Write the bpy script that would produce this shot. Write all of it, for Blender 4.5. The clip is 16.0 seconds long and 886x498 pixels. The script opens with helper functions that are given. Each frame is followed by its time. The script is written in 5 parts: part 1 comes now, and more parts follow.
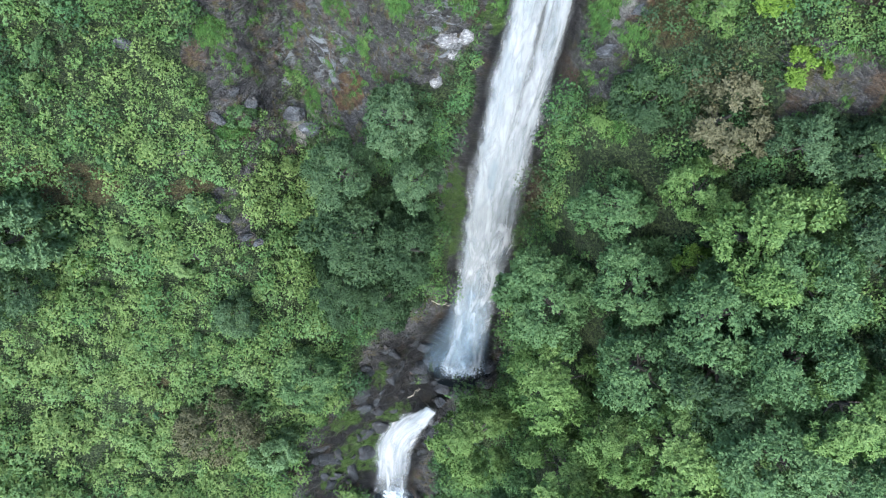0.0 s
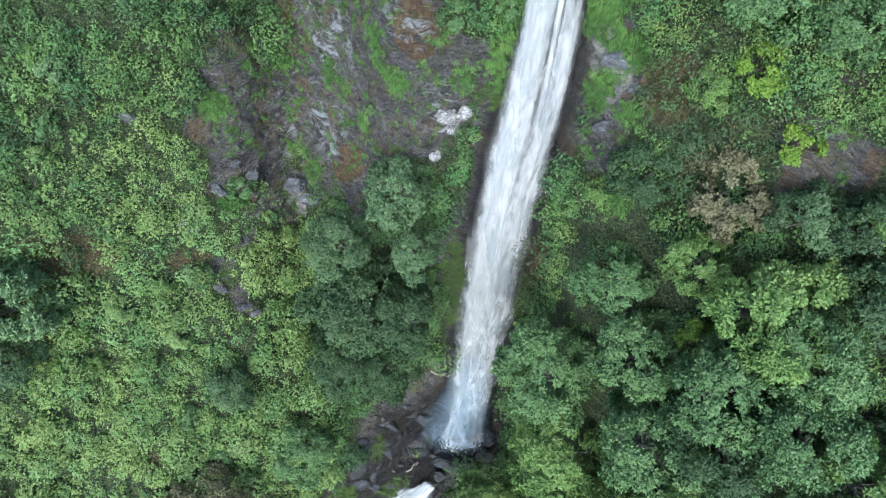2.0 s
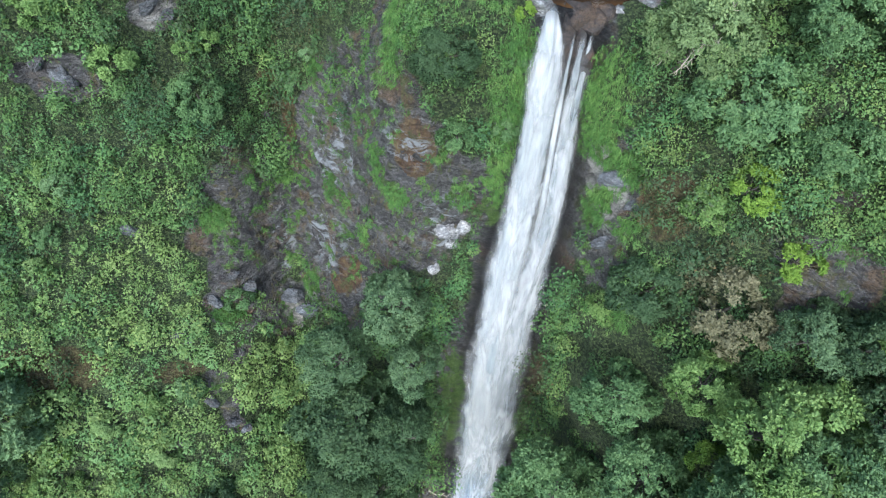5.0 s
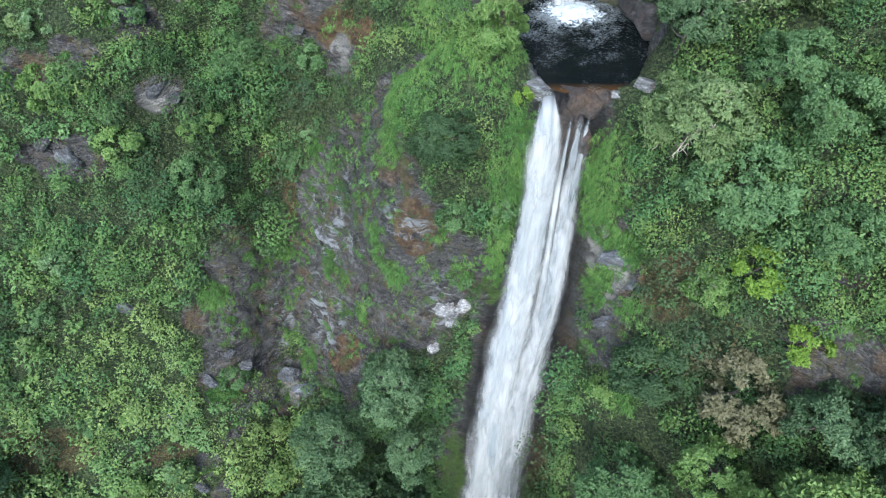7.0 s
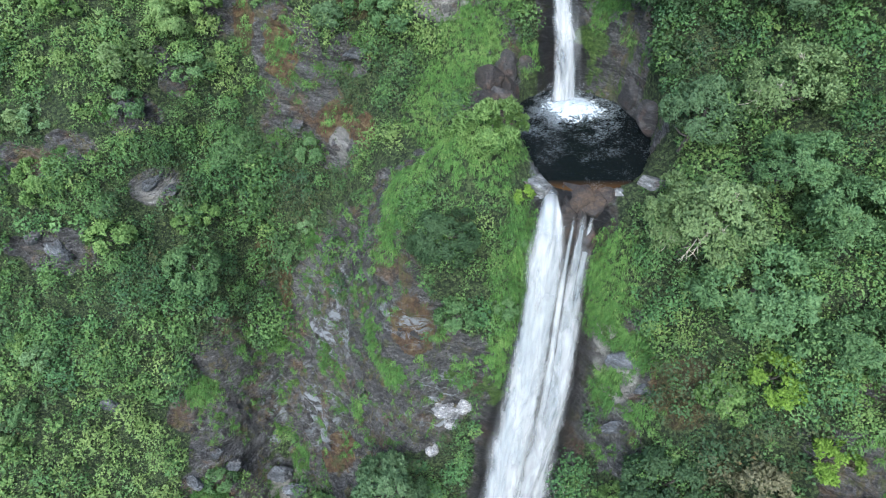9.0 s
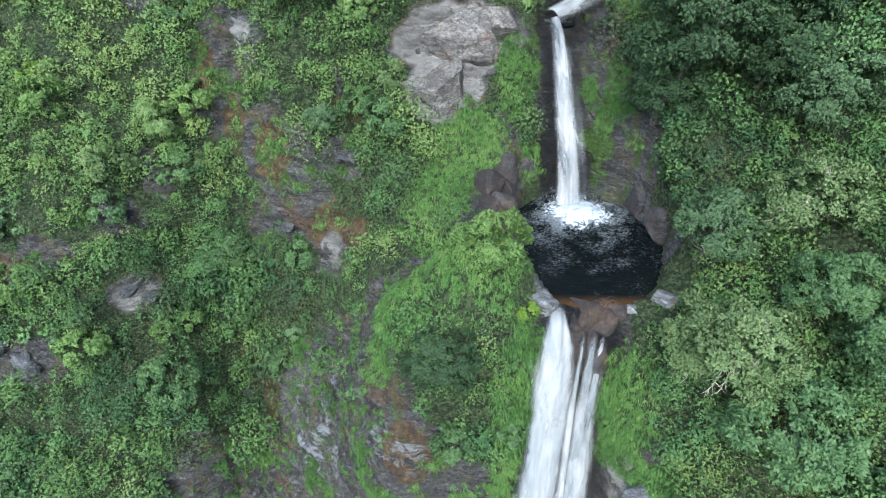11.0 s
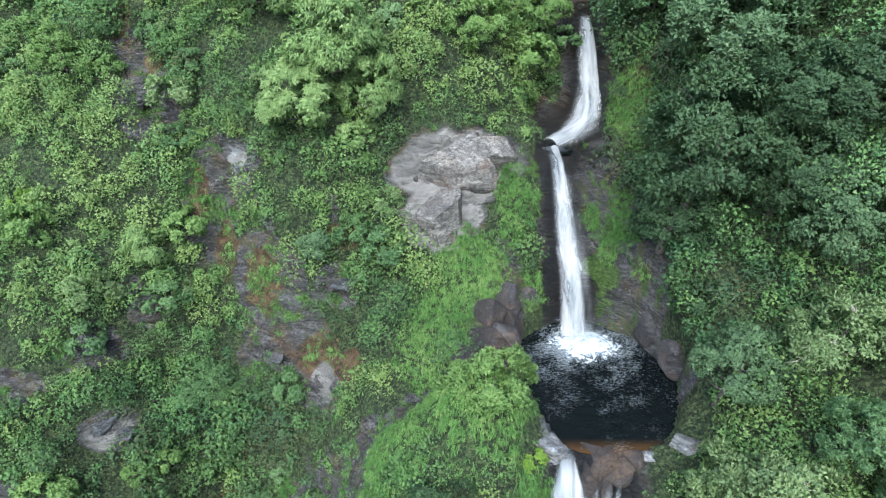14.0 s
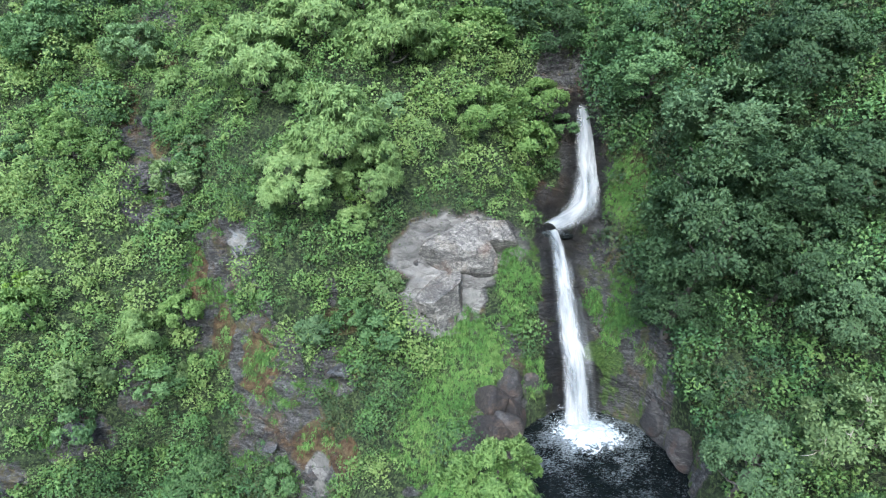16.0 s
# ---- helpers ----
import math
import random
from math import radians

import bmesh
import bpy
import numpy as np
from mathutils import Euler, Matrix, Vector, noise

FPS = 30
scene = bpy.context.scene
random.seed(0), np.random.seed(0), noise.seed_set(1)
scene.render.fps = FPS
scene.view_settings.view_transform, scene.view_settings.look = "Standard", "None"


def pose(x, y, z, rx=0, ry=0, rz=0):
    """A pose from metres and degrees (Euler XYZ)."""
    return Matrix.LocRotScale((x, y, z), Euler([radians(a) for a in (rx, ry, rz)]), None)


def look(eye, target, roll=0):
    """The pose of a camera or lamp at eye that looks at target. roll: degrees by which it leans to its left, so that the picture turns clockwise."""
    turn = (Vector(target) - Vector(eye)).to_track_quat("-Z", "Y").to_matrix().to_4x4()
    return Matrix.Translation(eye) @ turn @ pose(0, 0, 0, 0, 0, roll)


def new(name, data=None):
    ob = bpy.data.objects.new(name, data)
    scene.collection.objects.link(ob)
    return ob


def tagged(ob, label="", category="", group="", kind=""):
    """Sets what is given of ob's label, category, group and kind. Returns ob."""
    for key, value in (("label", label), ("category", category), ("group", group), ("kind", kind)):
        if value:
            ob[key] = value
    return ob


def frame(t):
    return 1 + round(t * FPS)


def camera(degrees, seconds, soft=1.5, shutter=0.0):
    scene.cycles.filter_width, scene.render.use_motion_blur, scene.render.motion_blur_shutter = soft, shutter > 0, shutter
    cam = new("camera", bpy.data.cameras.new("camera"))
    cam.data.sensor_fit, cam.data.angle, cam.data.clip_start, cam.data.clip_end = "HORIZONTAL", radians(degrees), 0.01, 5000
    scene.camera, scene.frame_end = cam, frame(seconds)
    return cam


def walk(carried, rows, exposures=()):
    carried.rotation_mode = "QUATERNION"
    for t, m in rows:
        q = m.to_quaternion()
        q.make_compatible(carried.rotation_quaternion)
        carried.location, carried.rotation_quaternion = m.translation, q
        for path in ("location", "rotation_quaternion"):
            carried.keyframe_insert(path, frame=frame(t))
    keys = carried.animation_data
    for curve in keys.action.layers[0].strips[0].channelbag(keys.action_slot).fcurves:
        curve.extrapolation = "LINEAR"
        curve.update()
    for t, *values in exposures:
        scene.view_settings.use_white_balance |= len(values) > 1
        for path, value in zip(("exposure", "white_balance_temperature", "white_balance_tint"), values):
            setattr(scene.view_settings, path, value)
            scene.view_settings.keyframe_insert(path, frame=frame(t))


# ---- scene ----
cam = camera(68.9, 16.0, soft=1.18)
METRES, EYE, TILT, LEAN, TURN = 12.0, 92.0, -69.5, 0.0, 0.0
ROWS = [
    (0.0, -0.0015, 0.0002, 0.0001, 0.09, 0.00, 0.03),
    (0.5, -0.0016, 0.0044, 0.0133, 0.07, 1.43, 0.05),
    (1.0, 0.0010, 0.0112, 0.0282, 0.06, 2.85, 0.05),
    (1.5, 0.0013, 0.0184, 0.0472, 0.05, 4.21, 0.04),
    (2.0, 0.0025, 0.0243, 0.0646, 0.04, 5.59, 0.04),
    (2.5, 0.0024, 0.0317, 0.0790, 0.02, 7.07, 0.05),
    (3.0, 0.0044, 0.0390, 0.0964, 0.02, 8.57, 0.03),
    (3.5, 0.0045, 0.0444, 0.1112, 0.00, 10.07, 0.03),
    (4.0, 0.0054, 0.0514, 0.1265, -0.02, 11.58, 0.01),
    (6.5, 0.0089, 0.0740, 0.1830, -0.03, 19.39, 0.03),
    (7.0, 0.0096, 0.0813, 0.2032, -0.02, 21.00, 0.03),
    (7.5, 0.0099, 0.0913, 0.2329, -0.03, 22.57, 0.00),
    (8.0, 0.0106, 0.1060, 0.2718, -0.03, 24.19, -0.02),
    (8.5, 0.0137, 0.1272, 0.3253, -0.01, 25.82, -0.03),
    (9.0, 0.0171, 0.1537, 0.3876, 0.01, 27.52, -0.04),
    (11.5, 0.0305, 0.3069, 0.7787, 0.00, 35.78, -0.01),
    (12.0, 0.0315, 0.3290, 0.8385, -0.01, 37.44, -0.01),
    (12.5, 0.0325, 0.3422, 0.8645, -0.03, 39.12, 0.04),
    (13.0, 0.0339, 0.3484, 0.8767, -0.02, 40.76, 0.00),
    (13.5, 0.0353, 0.3527, 0.8868, -0.02, 42.40, -0.01),
    (14.0, 0.0375, 0.3562, 0.8941, -0.00, 44.08, 0.01),
    (14.5, 0.0374, 0.3587, 0.9027, -0.01, 45.83, 0.02),
    (15.0, 0.0373, 0.3621, 0.9122, -0.04, 47.63, 0.00),
    (15.5, 0.0365, 0.3635, 0.9222, -0.05, 49.43, -0.02),
    (16.0, 0.0355, 0.3653, 0.9301, -0.07, 51.25, -0.03),
]
walk(cam, [(t, pose(0, 0, EYE, TILT, LEAN, TURN) @ pose(METRES * x, METRES * y, METRES * z, 90 + pitch, roll, yaw)) for t, x, y, z, yaw, pitch, roll in ROWS], ((0, 2.35), (9, 2.3), (13, 2.45), (16, 2.55)))

# ---- light ----
SUN_DIR = (radians(42), radians(190))
world = bpy.data.worlds.new("overcast_sky")
scene.world = world
world.use_nodes = True
wn = world.node_tree
sky = wn.nodes.new("ShaderNodeTexSky")
sky.sky_type = "NISHITA"
sky.sun_disc = False
sky.sun_elevation, sky.sun_rotation = SUN_DIR
sky.air_density, sky.dust_density, sky.ozone_density = 1.0, 1.6, 2.0
wn.nodes["Background"].inputs["Strength"].default_value = 0.13
wn.links.new(sky.outputs["Color"], wn.nodes["Background"].inputs["Color"])
sun = new("sun", bpy.data.lights.new("sun", "SUN"))
sun.data.energy, sun.data.angle, sun.data.color = 1.25, radians(35), (0.9, 0.96, 1.0)
sun.matrix_world = look((-26, -130, 204), (0, 30, 60))


# ---- noise ----
def hashed(i, j, k):
    n = (i * 374761393 + j * 668265263 + k * 1440662683) & 0xFFFFFFFF
    n = ((n ^ (n >> 13)) * 1274126177) & 0xFFFFFFFF
    return ((n ^ (n >> 16)) & 0xFFFF) / 65535.0


def vnoise(p):
    """Smooth value noise in 0..1 for an array of places."""
    c = np.floor(p).astype(np.int64)
    f = p - c
    f = f * f * (3 - 2 * f)
    out = 0
    for a in (0, 1):
        for b in (0, 1):
            for d in (0, 1):
                w = (f[..., 0] if a else 1 - f[..., 0]) * (f[..., 1] if b else 1 - f[..., 1]) * (f[..., 2] if d else 1 - f[..., 2])
                out = out + w * hashed(c[..., 0] + a, c[..., 1] + b, c[..., 2] + d)
    return out


def fbm(p, octaves=4):
    out, amp, total = 0, 1.0, 0
    for n in range(octaves):
        out = out + amp * vnoise(p * 2.0**n + 17.3 * n)
        total += amp
        amp *= 0.5
    return out / total - 0.5


def smooth(a, b, x):
    t = np.clip((x - a) / (b - a), 0, 1)
    return t * t * (3 - 2 * t)


def spline(xs, ys, q):
    """Monotone cubic through (xs, ys) along axis 0, at q."""
    xs, ys = np.asarray(xs, float), np.asarray(ys, float)
    h = np.diff(xs).reshape((-1,) + (1,) * (ys.ndim - 1))
    d = np.diff(ys, axis=0) / h
    m = np.zeros_like(ys)
    m[0], m[-1] = d[0], d[-1]
    a, b = d[:-1], d[1:]
    same = a * b > 0
    m[1:-1] = np.where(same, 2 * a * b / np.where(same, a + b, 1), 0)
    k = np.clip(np.searchsorted(xs, q, side="right") - 1, 0, len(xs) - 2)
    shape = (-1,) + (1,) * (ys.ndim - 1)
    hk = (xs[k + 1] - xs[k]).reshape(shape)
    t = ((q - xs[k]) / (xs[k + 1] - xs[k])).reshape(shape)
    return ((1 + 2 * t) * (1 - t) ** 2 * ys[k] + t * (1 - t) ** 2 * hk * m[k]
            + t * t * (3 - 2 * t) * ys[k + 1] + t * t * (t - 1) * hk * m[k + 1])


# ---- the shape of the gorge: sections across it (y ahead, z up), from the stream bed to the hilltop ----
SECTIONS = {
    -75: "-14,14 0,22 10,30 20,38 29,46 38,54 44,62 49,70 54,75 60,81 68,88 88,112 140,175",
    -40: "-14,-8 0,5 9,14 19,25 28,34 36,43 42,55 46,65 51,72 57,77 64,84 82,104 140,170",
    -28: "-14,-14 0,1 10,12 20,23 30,33 38,43 43,56 46,65 50,71 57,78 63,84 80,103 140,168",
    -21: "-14,-18 0,-3 10,9 20,20 30,30 40,42 45,55 48.5,62 51.5,68 54.5,74 61,82 76,102 140,168",
    -16: "-14,-22 0,-8 9,3 18,14 30,21 40,32 47.5,46 50,56 52,63 54.5,71 58,80 72,100 140,166",
    -9.5: "-14,-24 -1,-12 8,-5 15,5 22,15 31,30 40.3,42 44.5,54 49,62 52,74 56,82 72,100 140,165",
    -2: "-14,-24 -1,-12 9,-5 18.5,0 22.5,12 29.5,34 33.5,48 36,64 46,69 53.5,76 58,84 72,99 140,162",
    3: "-14,-24 -1,-11 9,-4 17.5,0 23,14 29.5,36 34,54 37,68 47.5,70 54.5,78 60,86 72,98 140,160",
    8.5: "-14,-22 -2,-8 8,-2 18,1 23.5,14 29.5,36 34,54 37.2,67.7 48.5,68 54,77 62,79.5 66,92 140,158",
    12.5: "-14,0 -2,13 8,22 16,31 21,39 26,48 31,59 34.5,67.6 46,69 51,75 59,80 66,93 140,158",
    16: "-14,15 -2,26 8,34 16,41 20,46 24.5,52 28,61 31,68 38,71 44,75 51,81 62,94 140,164",
    22: "-14,28 -3,37 7,44 14,49 19,54 22.5,59 25,65 28,69 35,74 41,79 48,87 60,101 140,170",
    32: "-14,32 -4,40 5,47 12,54 17,60 21,66 24,71 28,75 34,80 40,87 47,95 60,110 140,176",
    60: "-14,48 -4,56 5,63 12,69 17,75 21,80 24,85 28,89 34,94 40,100 47,108 60,123 140,186",
}
STATIONS = sorted(SECTIONS)
NODES = np.array([[[float(v) for v in pair.split(",")] for pair in SECTIONS[x].split()] for x in STATIONS])
POOL_Z = 67.8


def gorge(x, v):
    """The smooth ground at each x and each v (0 at the stream, 12 on the hilltop): an array len(x), len(v), 3."""
    at = spline(STATIONS, NODES, x)
    at = spline(np.arange(NODES.shape[1]), np.swapaxes(at, 0, 1), v)
    at = np.swapaxes(at, 0, 1)
    return np.concatenate([np.broadcast_to(x[:, None, None], at.shape[:2] + (1,)), at], -1)


def ground(x, y):
    """Ground height at one place."""
    line = gorge(np.array([float(x)]), np.linspace(0, 12, 400))[0]
    return float(np.interp(y, line[:, 1], line[:, 2]))

rng = np.random.default_rng(7)


# ---- helpers for meshes and materials ----
def mesh_of(name, verts, faces, mats, smooth_shade=True, floats=None, normals=None):
    """A mesh from arrays: verts (n, 3), faces (m, 3 or 4), point attributes and normals."""
    verts, faces = np.asarray(verts, np.float32), np.asarray(faces, np.int32)
    me = bpy.data.meshes.new(name)
    m, k = faces.shape
    me.vertices.add(len(verts))
    me.vertices.foreach_set("co", verts.ravel())
    me.loops.add(m * k)
    me.loops.foreach_set("vertex_index", faces.ravel())
    me.polygons.add(m)
    me.polygons.foreach_set("loop_start", np.arange(0, m * k, k, dtype=np.int32))
    me.polygons.foreach_set("loop_total", np.full(m, k, np.int32))
    me.polygons.foreach_set("use_smooth", np.full(m, smooth_shade))
    for mat in mats:
        me.materials.append(mat)
    for key, values in (floats or {}).items():
        me.attributes.new(key, "FLOAT", "POINT").data.foreach_set("value", np.asarray(values, np.float32))
    me.update(calc_edges=True)
    me.validate()
    if normals is not None:
        me.normals_split_custom_set_from_vertices(np.asarray(normals, np.float32))
    return me


def part(name, me, parent, label=""):
    ob = new(name, me)
    ob.parent = parent
    return tagged(ob, label)


def unit(a):
    return a / np.maximum(np.linalg.norm(a, axis=-1, keepdims=True), 1e-9)


class Nodes:
    """A node material, built up by short calls."""

    def __init__(self, name):
        self.mat = bpy.data.materials.new(name)
        self.mat.use_nodes = True
        self.tree = self.mat.node_tree
        self.bsdf = self.tree.nodes["Principled BSDF"]
        self.out = self.tree.nodes["Material Output"]

    def node(self, kind, **values):
        n = self.tree.nodes.new(kind)
        for key, value in values.items():
            n.inputs[key.replace("_", " ")].default_value = value
        return n

    def link(self, a, b):
        self.tree.links.new(a, b)

    def coord(self, scale=(1, 1, 1), turn=(0, 0, 0)):
        c = self.tree.nodes.new("ShaderNodeNewGeometry")
        m = self.tree.nodes.new("ShaderNodeMapping")
        m.inputs["Scale"].default_value = scale
        m.inputs["Rotation"].default_value = [radians(a) for a in turn]
        self.link(c.outputs["Position"], m.inputs["Vector"])
        return m.outputs[0]

    def noise(self, scale, detail=4, rough=0.55, vector=None, distortion=0.0):
        n = self.node("ShaderNodeTexNoise", Scale=scale, Detail=detail, Roughness=rough, Distortion=distortion)
        self.link(vector or self.coord(), n.inputs["Vector"])
        return n.outputs["Fac"]

    def attr(self, name):
        n = self.tree.nodes.new("ShaderNodeAttribute")
        n.attribute_name = name
        return n.outputs["Fac"]

    def ramp(self, fac, *stops):
        n = self.tree.nodes.new("ShaderNodeValToRGB")
        e = n.color_ramp.elements
        while len(e) < len(stops):
            e.new(0.5)
        for el, (pos, col) in zip(e, stops):
            el.position = pos
            el.color = (*col, 1) if len(col) == 3 else col
        self.link(fac, n.inputs[0])
        return n.outputs[0]

    def math(self, op, a, b=0.5, c=0.5, clamp=False):
        n = self.tree.nodes.new("ShaderNodeMath")
        n.operation = op
        n.use_clamp = clamp
        for socket, value in zip(n.inputs, (a, b, c)):
            if isinstance(value, (int, float)):
                socket.default_value = value
            else:
                self.link(value, socket)
        return n.outputs[0]

    def step(self, fac, low, high):
        n = self.tree.nodes.new("ShaderNodeMapRange")
        n.interpolation_type = "SMOOTHSTEP"
        n.inputs["From Min"].default_value, n.inputs["From Max"].default_value = low, high
        self.link(fac, n.inputs["Value"])
        return n.outputs[0]

    def mix(self, fac, a, b, blend="MIX"):
        n = self.tree.nodes.new("ShaderNodeMix")
        n.data_type, n.blend_type = "RGBA", blend
        for socket, value in ((n.inputs[0], fac), (n.inputs[6], a), (n.inputs[7], b)):
            if isinstance(value, (int, float)):
                socket.default_value = value
            elif isinstance(value, tuple):
                socket.default_value = (*value, 1)
            else:
                self.link(value, socket)
        return n.outputs[2]

    def bump(self, height, strength=0.5, distance=0.1, after=None):
        n = self.node("ShaderNodeBump", Strength=strength, Distance=distance)
        self.link(height, n.inputs["Height"])
        if after is not None:
            self.link(after, n.inputs["Normal"])
        return n.outputs[0]


def crackle(k, scale, wobble=0.6, stretch=(1, 1, 1), turn=(0, 0, 0)):
    """Distance to the nearest joint of a broken rock face, and a value for each block."""
    pos = k.coord(stretch, turn)
    warp = k.node("ShaderNodeTexNoise", Scale=1.3, Detail=3.0)
    k.link(pos, warp.inputs["Vector"])
    mix = k.tree.nodes.new("ShaderNodeVectorMath")
    mix.operation = "MULTIPLY_ADD"
    k.link(warp.outputs["Color"], mix.inputs[0])
    mix.inputs[1].default_value = (wobble,) * 3
    k.link(pos, mix.inputs[2])
    out = []
    for feature in ("DISTANCE_TO_EDGE", "F1"):
        v = k.node("ShaderNodeTexVoronoi", Scale=scale)
        v.feature = feature
        k.link(mix.outputs[0], v.inputs["Vector"])
        out.append(v)
    return out[0].outputs["Distance"], out[1].outputs["Color"]


def rock_colour(k, base, joints=0.5, lay=(0.6, 0.6, 1.7), ochre=0.4):
    """Banded, jointed bedrock: its colour and a height for relief."""
    band = k.noise(1.0, 5, 0.6, k.coord((0.35, 0.35, 1.9), (0, 32, 12)), 0.6)
    fine = k.noise(3.4, 6, 0.7)
    joint, block = crackle(k, 0.55, 1.6, lay, (0, 34, 0))
    small, bit = crackle(k, 1.7, 1.2, (0.7, 0.7, 2.0), (0, 40, 0))
    sep = k.tree.nodes.new("ShaderNodeSeparateColor")
    k.link(block, sep.inputs[0])
    sep2 = k.tree.nodes.new("ShaderNodeSeparateColor")
    k.link(bit, sep2.inputs[0])
    chip_edge, chip = crackle(k, 4.2, 0.5, (0.8, 0.8, 1.7), (0, 30, 20))
    sep3 = k.tree.nodes.new("ShaderNodeSeparateColor")
    k.link(chip, sep3.inputs[0])
    shade = k.math("ADD", k.math("MULTIPLY", band, 0.5), k.math("ADD", k.math("MULTIPLY", sep.outputs[0], 0.2), k.math("ADD", k.math("MULTIPLY", sep2.outputs[0], 0.22), k.math("MULTIPLY", sep3.outputs[0], 0.2))))
    col = k.mix(k.step(shade, 0.3, 0.8), base[0], tuple(1.25 * c for c in base[1]))
    col = k.mix(k.math("MULTIPLY", k.step(fine, 0.52, 0.72), 0.5), col, base[2])
    vein = k.noise(1.0, 7, 0.72, k.coord((0.55, 0.55, 2.6), (0, 38, 20)), 0.9)
    col = k.mix(k.math("MULTIPLY", k.step(vein, 0.53, 0.66), 0.55), col, tuple(1.1 * c for c in base[2]))
    col = k.mix(k.math("MULTIPLY", k.step(k.noise(0.3, 5, 0.65), 0.52, 0.66), ochre), col, (0.11, 0.065, 0.03))
    col = k.mix(k.math("MULTIPLY", k.math("SUBTRACT", 1.0, k.step(joint, 0.0, 0.03)), joints), col, (0.012, 0.012, 0.012))
    col = k.mix(k.math("MULTIPLY", k.math("SUBTRACT", 1.0, k.step(small, 0.0, 0.04)), joints * 0.5), col, (0.02, 0.02, 0.02))
    height = k.math("ADD", k.math("MULTIPLY", band, 0.7), k.math("ADD", k.math("MULTIPLY", fine, 0.3), k.math("MULTIPLY", k.step(joint, 0.0, 0.1), 0.35)))
    height = k.math("ADD", height, k.math("ADD", k.math("MULTIPLY", sep.outputs[1], 0.25), k.math("MULTIPLY", sep2.outputs[1], 0.15)))
    height = k.math("ADD", height, k.math("ADD", k.math("MULTIPLY", sep3.outputs[1], 0.22), k.math("MULTIPLY", k.step(chip_edge, 0.0, 0.12), 0.12)))
    grit = k.noise(7.0, 8, 0.75, k.coord((0.8, 0.8, 1.6), (0, 30, 10)), 0.4)
    lines = k.noise(1.0, 6, 0.7, k.coord((1.6, 1.6, 1.6 + 3.8 * lay[2] - 3.8 * lay[0]), (0, 28, 16)), 0.8)
    col = k.mix(1.0, col, k.ramp(k.math("ADD", k.math("MULTIPLY", grit, 0.72), k.math("MULTIPLY", lines, 0.28)), (0.36, (0.45, 0.45, 0.46)), (0.5, (1.2, 1.19, 1.16)), (0.63, (2.1, 2.08, 2.0))), "MULTIPLY")
    height = k.math("ADD", height, k.math("ADD", k.math("MULTIPLY", grit, 0.5), k.math("MULTIPLY", lines, 0.35)))
    ridge = k.math("ABSOLUTE", k.math("SUBTRACT", k.noise(0.9, 9, 0.68, k.coord((0.7, 0.7, 1.6), (0, 34, 15)), 0.5), 0.5))
    height = k.math("ADD", height, k.math("MULTIPLY", ridge, 2.2))
    col = k.mix(k.math("MULTIPLY", k.math("SUBTRACT", 1.0, k.step(ridge, 0.0, 0.035)), joints), col, (0.01, 0.011, 0.013))
    return col, height


